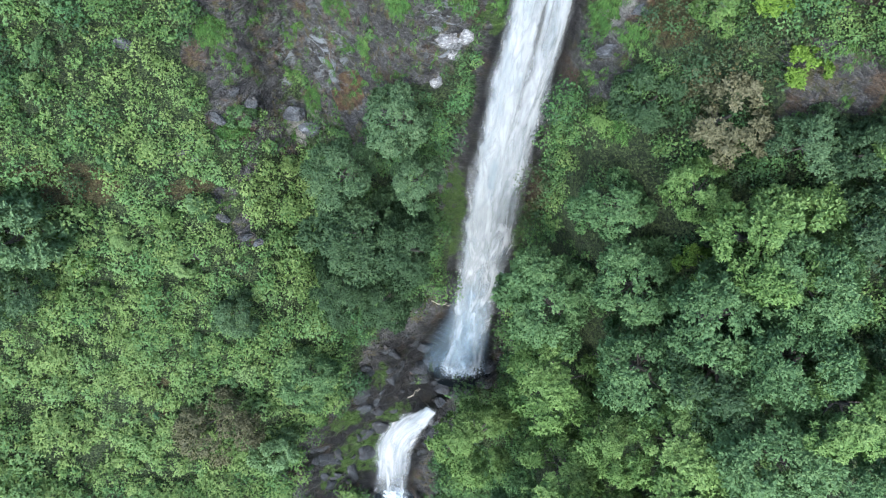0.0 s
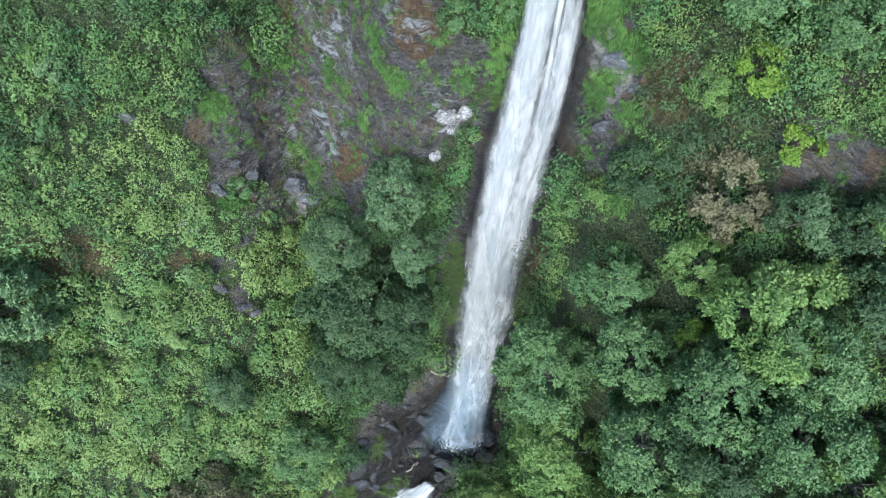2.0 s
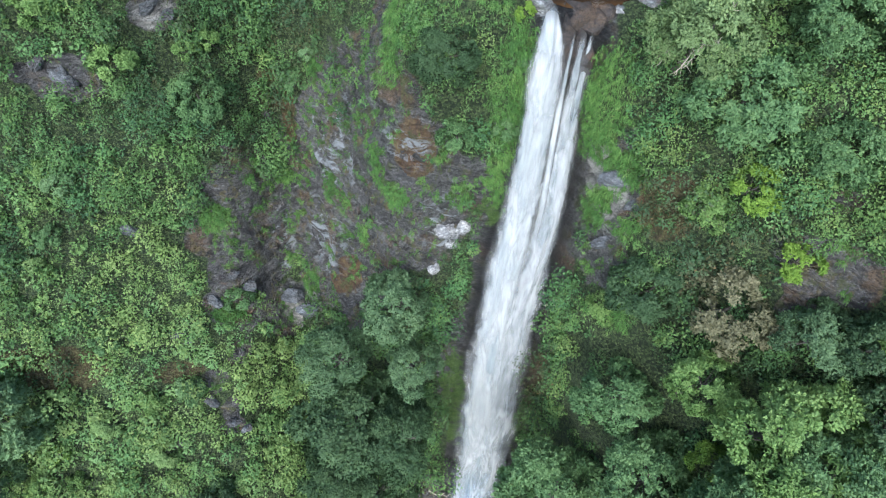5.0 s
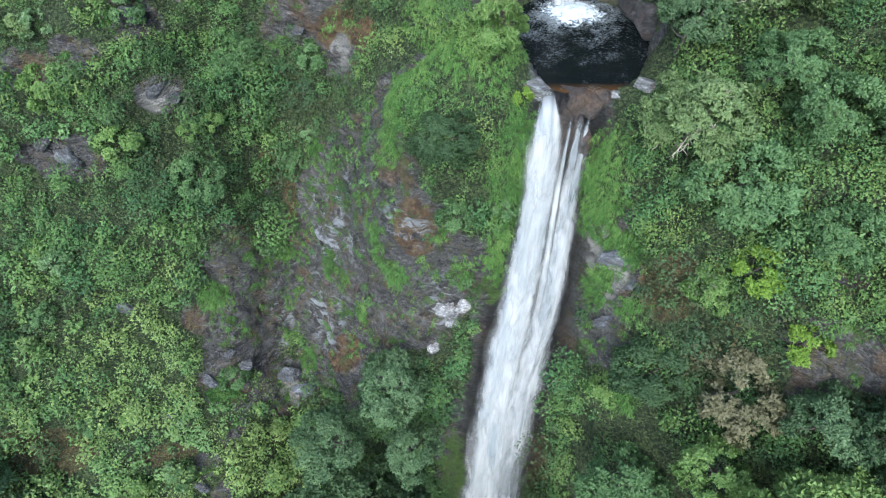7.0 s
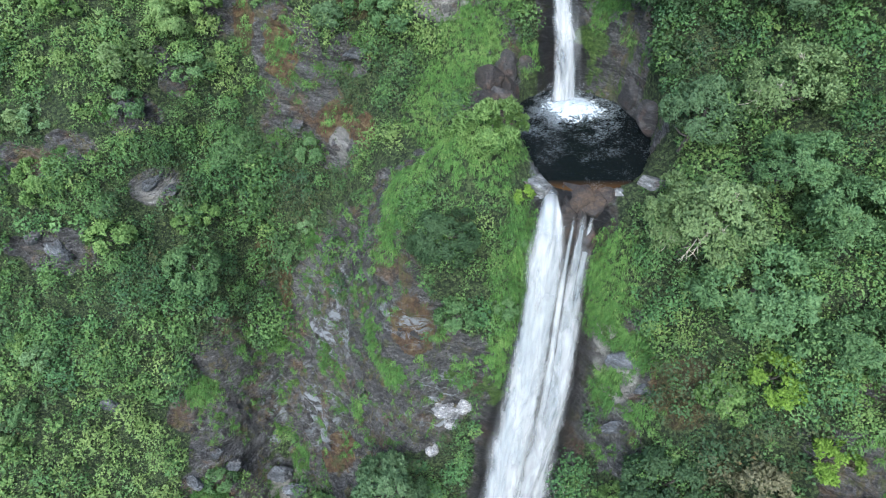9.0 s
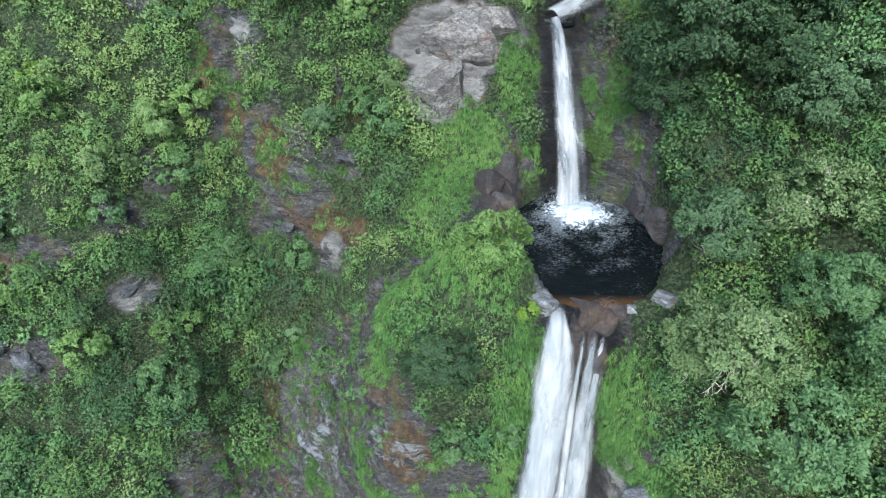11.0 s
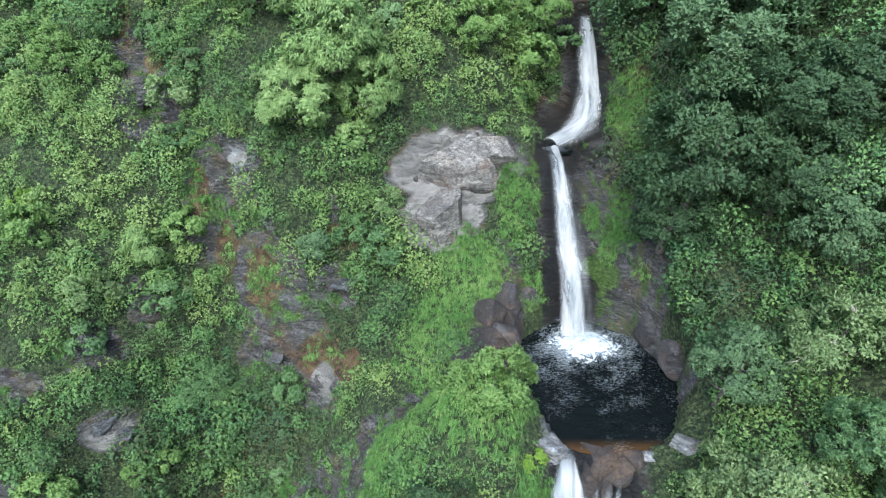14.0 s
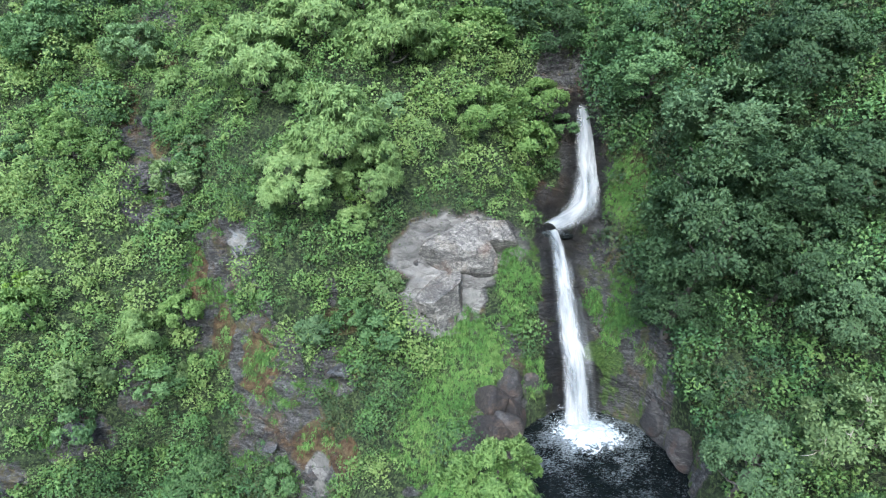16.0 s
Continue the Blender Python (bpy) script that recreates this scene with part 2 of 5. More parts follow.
def gorge_material():
    k = Nodes("bedrock_and_soil")
    col, height = rock_colour(k, ((0.026, 0.025, 0.026), (0.078, 0.078, 0.08), (0.18, 0.185, 0.19)), 0.4, (0.5, 0.5, 1.4), 0.6)
    dry = k.ramp(k.noise(3.0, 5, 0.7), (0.35, (0.07, 0.055, 0.02)), (0.65, (0.17, 0.15, 0.06)))
    col = k.mix(k.math("MULTIPLY", k.step(k.noise(0.55, 7, 0.7, k.coord((1, 1, 0.6)), 0.4), 0.54, 0.64), 0.65), col, dry)
    rust = k.ramp(k.noise(1.6, 7, 0.72, k.coord((1, 1, 0.35))), (0.36, (0.035, 0.022, 0.013)), (0.5, (0.11, 0.062, 0.03)), (0.64, (0.19, 0.14, 0.065)))
    col = k.mix(k.math("MULTIPLY", k.step(k.math("ADD", k.attr("dry"), k.math("SUBTRACT", k.noise(1.4, 6, 0.7), 0.5)), 0.3, 0.6), 0.85), col, rust)
    lichen = k.step(k.noise(0.8, 8, 0.75, k.coord((1, 1, 0.5)), 0.3), 0.53, 0.62)
    col = k.mix(k.math("MULTIPLY", lichen, 0.7), col, (0.075, 0.09, 0.035))
    face, tone = crackle(k, 0.4, 1.5, (0.7, 0.7, 1.6), (0, -35, 0))
    grain = k.math("ADD", k.math("MULTIPLY", k.noise(0.8, 6, 0.66, k.coord((0.6, 0.6, 1.2), (0, -38, 0)), 0.7), 0.8), k.math("MULTIPLY", tone, 0.2))
    slab = k.ramp(grain, (0.35, (0.1, 0.098, 0.092)), (0.5, (0.23, 0.226, 0.212)), (0.66, (0.36, 0.352, 0.33)))
    slab = k.mix(k.math("MULTIPLY", k.math("SUBTRACT", 1.0, k.step(face, 0.0, 0.025)), 0.5), slab, (0.05, 0.048, 0.045))
    col = k.mix(k.step(k.attr("slab"), 0.25, 0.6), col, slab)
    streak = k.step(k.noise(1.0, 6, 0.72, k.coord((0.5, 0.5, 1.3), (0, 38, 0)), 1.0), 0.5, 0.62)
    col = k.mix(k.math("MULTIPLY", streak, k.attr("white"), clamp=True), col, (0.27, 0.295, 0.315))
    wet = k.attr("wet")
    col = k.mix(k.math("MULTIPLY", wet, 0.85), col, (0.01, 0.011, 0.0125))
    moss = k.ramp(k.noise(4.5, 8, 0.75), (0.32, (0.016, 0.04, 0.01)), (0.5, (0.052, 0.1, 0.024)), (0.66, (0.11, 0.155, 0.048)))
    cover = k.step(k.math("ADD", k.math("ADD", k.math("MULTIPLY", k.attr("moss"), 0.6), 0.1), k.math("MULTIPLY", k.math("SUBTRACT", k.noise(1.1, 8, 0.7), 0.5), 2.6)), 0.42, 0.6)
    col = k.mix(cover, col, moss)
    gap, sprig = crackle(k, 6.5, 0.3)
    pick = k.tree.nodes.new("ShaderNodeSeparateColor")
    k.link(sprig, pick.inputs[0])
    soil = k.ramp(k.math("ADD", k.math("MULTIPLY", k.noise(0.9, 6, 0.75), 0.5), k.math("MULTIPLY", pick.outputs[0], 0.5)), (0.3, (0.015, 0.027, 0.011)), (0.5, (0.042, 0.071, 0.026)), (0.75, (0.09, 0.13, 0.047)))
    soil = k.mix(k.math("SUBTRACT", 1.0, k.step(gap, 0.0, 0.07)), soil, (0.018, 0.028, 0.012))
    soil = k.mix(k.math("MULTIPLY", k.step(k.math("ADD", k.attr("dry"), k.math("SUBTRACT", k.noise(1.4, 6, 0.7), 0.5)), 0.25, 0.6), 0.45), soil, rust)
    height = k.math("ADD", height, k.math("MULTIPLY", pick.outputs[1], 0.3))
    bare = k.step(k.math("ADD", k.attr("rock"), k.math("MULTIPLY", k.math("SUBTRACT", k.noise(0.9, 5, 0.6), 0.5), 0.6)), 0.35, 0.55)
    col = k.mix(bare, soil, col)
    k.link(col, k.bsdf.inputs["Base Color"])
    k.bsdf.inputs["Specular IOR Level"].default_value = 0.3
    k.link(k.math("SUBTRACT", 0.85, k.math("MULTIPLY", wet, 0.45)), k.bsdf.inputs["Roughness"])
    k.link(k.bump(height, 1.0, 0.55), k.bsdf.inputs["Normal"])
    return k.mat


def boulder_material(name, base, rust=0.5, joints=0.5, lay=(0.6, 0.6, 1.7)):
    k = Nodes(name)
    col, height = rock_colour(k, base, joints, lay, rust)
    stain = k.step(k.noise(0.7, 4), 0.55, 0.7)
    col = k.mix(k.math("MULTIPLY", stain, rust), col, (0.14, 0.06, 0.025))
    k.link(col, k.bsdf.inputs["Base Color"])
    k.bsdf.inputs["Roughness"].default_value = 0.7
    k.link(k.bump(height, 0.8, 0.2), k.bsdf.inputs["Normal"])
    return k.mat


def leaf_material(name, *stops, gloss=0.6, wash=(1.3, 1.32, 1.55), sprig=6.0):
    """Leaves: tint (top light painted in for crowns and scrub), a random step for each spray and for each leaflet in it
    pick the green; some light comes through.
    """
    k = Nodes(name)
    geo = k.tree.nodes.new("ShaderNodeNewGeometry")
    info = k.tree.nodes.new("ShaderNodeObjectInfo")
    cell = k.node("ShaderNodeTexVoronoi", Scale=sprig)
    k.link(geo.outputs["Position"], cell.inputs["Vector"])
    each = k.tree.nodes.new("ShaderNodeSeparateColor")
    k.link(cell.outputs["Color"], each.inputs[0])
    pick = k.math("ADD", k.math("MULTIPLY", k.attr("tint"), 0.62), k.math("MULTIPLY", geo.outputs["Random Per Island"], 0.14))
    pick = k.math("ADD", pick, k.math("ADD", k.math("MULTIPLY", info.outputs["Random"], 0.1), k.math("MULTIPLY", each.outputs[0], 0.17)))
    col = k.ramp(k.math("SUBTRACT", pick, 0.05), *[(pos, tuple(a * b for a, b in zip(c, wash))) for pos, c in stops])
    col = k.mix(k.math("MULTIPLY", k.attr("cool"), 0.6), col, k.mix(1.0, col, (0.62, 0.92, 1.25), "MULTIPLY"))
    k.link(col, k.bsdf.inputs["Base Color"])
    k.bsdf.inputs["Roughness"].default_value = gloss
    k.bsdf.inputs["Specular IOR Level"].default_value = 0.25
    k.link(k.bump(k.math("SUBTRACT", 1.0, cell.outputs["Distance"]), 0.9, 0.55 / sprig), k.bsdf.inputs["Normal"])
    t = k.node("ShaderNodeBsdfTranslucent")
    k.link(k.mix(0.25, col, (0.12, 0.25, 0.06)), t.inputs["Color"])
    m = k.node("ShaderNodeMixShader", Fac=0.3)
    k.link(k.bsdf.outputs[0], m.inputs[1])
    k.link(t.outputs[0], m.inputs[2])
    k.link(m.outputs[0], k.out.inputs["Surface"])
    return k.mat


def bark_material():
    k = Nodes("bark")
    n = k.noise(3.0, 6, 0.7, k.coord((3, 3, 0.5)))
    k.link(k.ramp(n, (0.3, (0.03, 0.026, 0.022)), (0.7, (0.11, 0.1, 0.085))), k.bsdf.inputs["Base Color"])
    k.bsdf.inputs["Roughness"].default_value = 0.9
    k.link(k.bump(n, 0.6, 0.05), k.bsdf.inputs["Normal"])
    return k.mat


def fall_material(name, density, body_white=0.7):
    """White falling water: streaks along the fall, thin and open towards the edges. 'across' runs -1..1, 'along' in metres."""
    k = Nodes(name)
    across, along = k.attr("across"), k.attr("along")
    vec = k.tree.nodes.new("ShaderNodeCombineXYZ")
    k.link(k.math("MULTIPLY", k.attr("side"), 0.62), vec.inputs[0])
    k.link(k.math("MULTIPLY", along, 0.11), vec.inputs[1])
    strands = k.noise(1.5, 5, 0.55, vec.outputs[0], 0.6)
    vec2 = k.tree.nodes.new("ShaderNodeCombineXYZ")
    k.link(k.math("MULTIPLY", k.attr("side"), 2.4), vec2.inputs[0])
    k.link(k.math("MULTIPLY", along, 0.4), vec2.inputs[1])
    fine = k.noise(1.7, 4, 0.65, vec2.outputs[0], 0.3)
    vec3 = k.tree.nodes.new("ShaderNodeCombineXYZ")
    k.link(k.math("MULTIPLY", k.attr("side"), 0.5), vec3.inputs[0])
    k.link(k.math("MULTIPLY", along, 0.42), vec3.inputs[1])
    ragged = k.math("MULTIPLY", k.math("SUBTRACT", k.noise(1.0, 5, 0.62, vec3.outputs[0], 0.5), 0.5), 0.55)
    edge = k.math("SUBTRACT", 1.0, k.math("POWER", k.math("MAXIMUM", k.math("ADD", k.math("ABSOLUTE", across), ragged), 0.0), 2.2))
    body = k.math("ADD", k.math("MULTIPLY", edge, density), k.math("MULTIPLY", k.math("SUBTRACT", strands, 0.5), 1.5))
    body = k.math("ADD", body, k.math("MULTIPLY", k.math("SUBTRACT", fine, 0.5), 0.3))
    alpha = k.math("MULTIPLY", k.step(body, 0.0, 1.05), k.step(edge, 0.0, 0.8), clamp=True)
    alpha = k.math("MULTIPLY", alpha, k.attr("fade"), clamp=True)
    col = k.ramp(k.math("ADD", k.math("MULTIPLY", strands, 0.86), k.math("MULTIPLY", fine, 0.14)), *[(p, tuple(v * body_white for v in c)) for p, c in ((0.3, (0.36, 0.45, 0.5)), (0.43, (0.54, 0.6, 0.63)), (0.56, (0.74, 0.775, 0.79)))])
    k.link(col, k.bsdf.inputs["Base Color"])
    k.bsdf.inputs["Roughness"].default_value = 0.45
    k.link(alpha, k.bsdf.inputs["Alpha"])
    k.link(k.bump(k.math("ADD", strands, k.math("MULTIPLY", fine, 0.5)), 0.07, 0.25), k.bsdf.inputs["Normal"])
    t = k.node("ShaderNodeBsdfTranslucent")
    k.link(col, t.inputs["Color"])
    hole = k.node("ShaderNodeBsdfTransparent")
    m0 = k.node("ShaderNodeMixShader")
    k.link(alpha, m0.inputs[0])
    k.link(hole.outputs[0], m0.inputs[1])
    k.link(t.outputs[0], m0.inputs[2])
    m = k.node("ShaderNodeMixShader", Fac=0.4)
    k.link(k.bsdf.outputs[0], m.inputs[1])
    k.link(m0.outputs[0], m.inputs[2])
    k.link(m.outputs[0], k.out.inputs["Surface"])
    return k.mat


def mist_material():
    """Drifting spray, thin and even."""
    k = Nodes("drifting_spray")
    edge = k.math("SUBTRACT", 1.0, k.math("POWER", k.math("ABSOLUTE", k.attr("across")), 2.0))
    alpha = k.math("MULTIPLY", k.math("MULTIPLY", k.step(edge, 0.0, 1.0), k.attr("fade")), k.math("MULTIPLY", k.noise(0.35, 3, 0.5), 0.42), clamp=True)
    k.bsdf.inputs["Base Color"].default_value = (0.24, 0.36, 0.46, 1)
    k.bsdf.inputs["Roughness"].default_value = 1.0
    k.bsdf.inputs["Specular IOR Level"].default_value = 0.0
    k.link(alpha, k.bsdf.inputs["Alpha"])
    return k.mat


def pool_material():
    k = Nodes("dark_pool_water")
    ripple = k.noise(1.0, 5, 0.6, k.coord((1.4, 3.6, 1), (0, 0, 18)), 0.5)
    small = k.noise(1.0, 4, 0.6, k.coord((5, 11, 1), (0, 0, 24)), 0.4)
    foam = k.step(k.math("ADD", k.math("ADD", k.math("MULTIPLY", k.noise(1.0, 8, 0.7, k.coord((6.0, 13.0, 1), (0, 0, -22)), 1.2), 0.7), k.math("MULTIPLY", k.noise(0.6, 3), 0.3)), k.math("MULTIPLY", k.attr("foam"), 0.1)), 0.57, 0.63)
    col = k.mix(k.step(k.attr("shallow"), 0.2, 1.0), (0.004, 0.006, 0.0065), (0.06, 0.032, 0.014))
    col = k.mix(k.math("MULTIPLY", foam, k.math("ADD", 0.13, k.math("MULTIPLY", k.attr("foam"), 0.2))), col, (0.46, 0.53, 0.56))
    k.link(col, k.bsdf.inputs["Base Color"])
    k.link(k.math("ADD", 0.1, k.math("MULTIPLY", foam, 0.5)), k.bsdf.inputs["Roughness"])
    k.bsdf.inputs["IOR"].default_value = 1.33
    k.bsdf.inputs["Specular IOR Level"].default_value = 0.17
    k.link(k.bump(k.math("ADD", ripple, k.math("MULTIPLY", small, 0.35)), 0.14, 0.12), k.bsdf.inputs["Normal"])
    return k.mat


def foam_material():
    k = Nodes("white_foam")
    n = k.noise(1.5, 8, 0.72, None, 1.6)
    alpha = k.step(k.math("ADD", k.attr("body"), k.math("MULTIPLY", k.math("SUBTRACT", n, 0.5), 2.6)), 0.35, 0.95)
    k.link(k.ramp(n, (0.35, (0.24, 0.32, 0.37)), (0.6, (0.5, 0.56, 0.59))), k.bsdf.inputs["Base Color"])
    k.link(alpha, k.bsdf.inputs["Alpha"])
    k.bsdf.inputs["Roughness"].default_value = 0.6
    k.link(k.bump(n, 0.5, 0.2), k.bsdf.inputs["Normal"])
    return k.mat


GORGE = gorge_material()
LIP_ROCK = boulder_material("lichened_rock", ((0.04, 0.04, 0.042), (0.11, 0.117, 0.12), (0.27, 0.29, 0.3)), 0.5, 0.3)
WHITE_ROCK = boulder_material("white_rock", ((0.08, 0.083, 0.088), (0.2, 0.205, 0.21), (0.34, 0.346, 0.35)), 0.1, 0.5)
BLUE_ROCK = boulder_material("blue_grey_rock", ((0.026, 0.03, 0.036), (0.066, 0.075, 0.087), (0.14, 0.155, 0.173)), 0.1, 0.5)
WET_ROCK = boulder_material("wet_black_rock", ((0.006, 0.008, 0.01), (0.02, 0.024, 0.029), (0.06, 0.068, 0.076)), 0.05, 0.5)
BROWN_ROCK = boulder_material("wet_brown_rock", ((0.009, 0.0075, 0.007), (0.02, 0.0155, 0.0135), (0.055, 0.048, 0.044)), 0.25, 0.6, (0.9, 0.9, 0.8))
GREY_ROCK = boulder_material("grey_rock", ((0.018, 0.02, 0.023), (0.046, 0.052, 0.058), (0.12, 0.132, 0.142)), 0.15)
PALE_ROCK = boulder_material("pale_rock", ((0.055, 0.053, 0.049), (0.125, 0.121, 0.113), (0.2, 0.195, 0.183)), 0.25, 0.6, (0.8, 0.8, 0.9))
WALL_ROCK = boulder_material("dark_rock", ((0.012, 0.012, 0.013), (0.032, 0.031, 0.031), (0.08, 0.078, 0.076)), 0.2)
BARK = bark_material()
TWIG = Nodes("pale_twigs")
TWIG.bsdf.inputs["Base Color"].default_value = (0.3, 0.28, 0.22, 1)
TWIG.bsdf.inputs["Roughness"].default_value = 0.9
LEAVES = {
    "mid": leaf_material("mid_green_leaves", (0.1, (0.016, 0.046, 0.016)), (0.5, (0.062, 0.121, 0.041)), (0.95, (0.124, 0.2, 0.069))),
    "bright": leaf_material("bright_green_leaves", (0.1, (0.035, 0.085, 0.018)), (0.5, (0.095, 0.165, 0.042)), (0.95, (0.17, 0.24, 0.07))),
    "yellow": leaf_material("yellow_green_leaves", (0.1, (0.035, 0.075, 0.012)), (0.5, (0.095, 0.17, 0.022)), (0.95, (0.17, 0.25, 0.04))),
    "dark": leaf_material("dark_green_leaves", (0.1, (0.011, 0.03, 0.012)), (0.5, (0.03, 0.06, 0.0225)), (0.95, (0.062, 0.106, 0.038))),
    "grey": leaf_material("grey_green_leaves", (0.1, (0.022, 0.046, 0.019)), (0.5, (0.057, 0.103, 0.041)), (0.95, (0.11, 0.168, 0.07))),
    "pale": leaf_material("pale_green_leaves", (0.1, (0.05, 0.085, 0.035)), (0.5, (0.11, 0.185, 0.07)), (0.95, (0.2, 0.28, 0.13))),
    "brown": leaf_material("brownish_leaves", (0.1, (0.035, 0.035, 0.016)), (0.5, (0.085, 0.085, 0.04)), (0.95, (0.17, 0.155, 0.08))),
    "olive": leaf_material("olive_leaves", (0.1, (0.035, 0.06, 0.02)), (0.5, (0.095, 0.145, 0.05)), (0.95, (0.18, 0.245, 0.09))),
    "droop": leaf_material("hanging_leaves", (0.1, (0.042, 0.08, 0.022)), (0.5, (0.115, 0.185, 0.055)), (0.95, (0.21, 0.28, 0.095))),
}
SCRUB = leaf_material("scrub_leaves", (0.02, (0.12, 0.075, 0.026)), (0.14, (0.05, 0.06, 0.022)), (0.3, (0.025, 0.058, 0.02)), (0.55, (0.06, 0.125, 0.03)), (0.78, (0.104, 0.168, 0.042)), (1.0, (0.15, 0.206, 0.06)), wash=(1.48, 1.4, 1.75), sprig=5.0)
GRASS = leaf_material("grass_blades", (0.05, (0.02, 0.058, 0.014)), (0.4, (0.052, 0.12, 0.026)), (0.7, (0.096, 0.18, 0.042)), (1.0, (0.18, 0.22, 0.075)), gloss=0.6, wash=(1.3, 1.35, 1.5), sprig=9.0)
FALL = fall_material("falling_water", 1.45)
SPLIT = fall_material("open_falling_water", 0.75, 0.6)
VEIL = fall_material("thin_falling_water", 0.45)
CHUTE = fall_material("chute_water", 0.7, 0.66)
THREAD = fall_material("threads_of_water", 0.8)
MIST = mist_material()
POOL_WATER = pool_material()
FOAM = foam_material()


# ---- the ground ----
# Patches of bare rock, moss or grass: x y z, then the half-lengths along x, y and z.
ROCK = """-7.5 43 56 5 4.5 5; 8.3 60.2 79.5 1.6 3 2; -7 42 60.5 4 3 2.5; -5 39 58 4 3 4; -9 40 45 9.5 10 14; -2 35 52 4.5 5 9; -3 37 58 3.5 4 6; -19.5 40 40 4.2 8 9; -6.5 18 3 6.5 7 7; -9.5 13 -1 6 6 5; -14 5 -4 9 10 8; -4 9 -4 7 8 5; -7 0 -10 7 7 5; -3 22 9 3.5 4 7; 4 20 5 6 7 9; 4.5 28 32 5 6 14; 7 33 52 5 4 12;
11.3 31 56 2.2 4 7; 8.7 37.5 66 3.2 2.5 3; 22.7 23 60 3.2 3 2.2; 4.6 49 71 1.8 4 3.5; 12.2 49 72 2.6 5 4.5; 11.8 58 80 1.8 7 6; 9.5 54 75 2.6 4 5;
3 44.3 68.3 2.2 1.8 1.3; 1.5 55 77.6 4.8 3.5 2.8; 0.6 52.3 74.6 3.0 3 2.6; -8 42 56 5 5 4.5; -4 41.5 64.5 2 2 2; 9.6 64 88 2.2 3 5; -2 41.5 66.5 3 1.2 1.5; 1.5 43.2 68 3.5 0.9 1.2; -4.5 40 63 2.2 2 2.5; 14 43 69.5 1.2 2.5 1.8"""
ROCK_LEFT = """-20 60 81 1.5 3 2.5; -15.5 56 76 1.5 3 4; -10.5 51.5 70 1.6 2.5 3; -31 46.5 64 2.5 2.5 1.5; -23 47.3 61 2 2 1.5; -30.5 43.3 57.5 3 2 2.2; -24 49 66.7 2 2 1.6; -28 47 65 2 2 1.4; -8 49.3 64 3.2 3 3; -9.5 50.3 67 2 2.5 3.5; -11.5 50.6 64.5 1.8 2 1.6; -13 53 70 2.2 3 6;
-14.4 56 77 2 2 2.5; -22 60 81 2 3 4; -17 55.5 75 1.6 3 5; -6.7 50.6 70.5 1.6 2 1.5; -21.5 26 28 1.4 2 1.4; -23.5 29 30 1.6 2 1.1; -20.5 31 31.5 1.3 2 1.2; -19 34 35 2 3 3"""
SLAB = "1.5 54.8 77.6 4.2 3.5 2.4; 0.6 52.3 74.8 2.6 3 2.4; -15 38 30 2.4 3 2.6; -14.4 56 77.4 0.8 1.4 1.0; -8 49.3 63.6 0.9 2 1.5; -23 47.3 60.8 1.5 2 1; 11.5 31.5 58 1.4 3 2.6"
WHITE = "0 34 50 2 2 3.4; -12.5 40 40 3 4 4; -12 40 40 2.4 4 4.5; -10 43 50 3.5 4 5; -16.5 42 37 1 4 6; -2 36 58 2 2 2; -14.2 56 77.5 1.2 2 1.3; 11 37 68 1.5 1.5 1.2; 6 38.2 68 1.2 1.2 1"
MOSS = """-7 10.5 -3 3 1.5 1.5; -13 9 0 4 2 2; -10 3 -7 3 3 2; -15 2 -6 3 3 2; -9 16 3 1.5 3 2; 11.6 51.2 73 0.9 1.5 1.2; 12.6 53.5 76 0.8 2 2; 6.6 53.6 76 0.6 2 2.5; 6.2 51 72.5 0.7 1.5 2; 3.6 33.5 52 1.2 2 2; 2.6 49.5 71.5 2.4 4 3.2; 5 53 75 1.1 3.5 3.2; 0.6 47 70 2.6 2.4 1.8; 2.4 39 69 3.8 2.6 3; -2.3 38 66 2.2 1.8 2; 10.9 34 63.2 1.4 2.5 3.8; 12.3 31.3 59.6 1.3 1.6 1.5;
5 35.5 63 1.1 2.5 5; -6.5 24 13 3 4 5; 10 25 27 3.2 4 8; 1 27 29 1.5 5 8; -12 5 -5 6 6 3; 11 50.3 71.8 1.8 2 0.8; 14 45 70.5 1.2 3 1.6"""
GRASSY = """11.6 51.2 73 0.7 1.5 0.9; 6.3 53 75.5 0.5 2 2; 2.6 49.5 71.5 2.3 4 3; 5.2 53.5 75.5 0.9 3 3; 0.6 47 70 2.6 2.2 1.6; 2.4 39 69.4 3.6 2.6 3; -2.3 38 66 2.2 1.8 2; 10.9 34 63 1.5 2.5 4; 12.3 31.3 59.6 1.4 1.6 1.6;
5 35.5 63.5 1.0 2.5 4.5; 12.6 52 74.5 0.7 2 2.2; 14 58 80 1.2 4 4"""

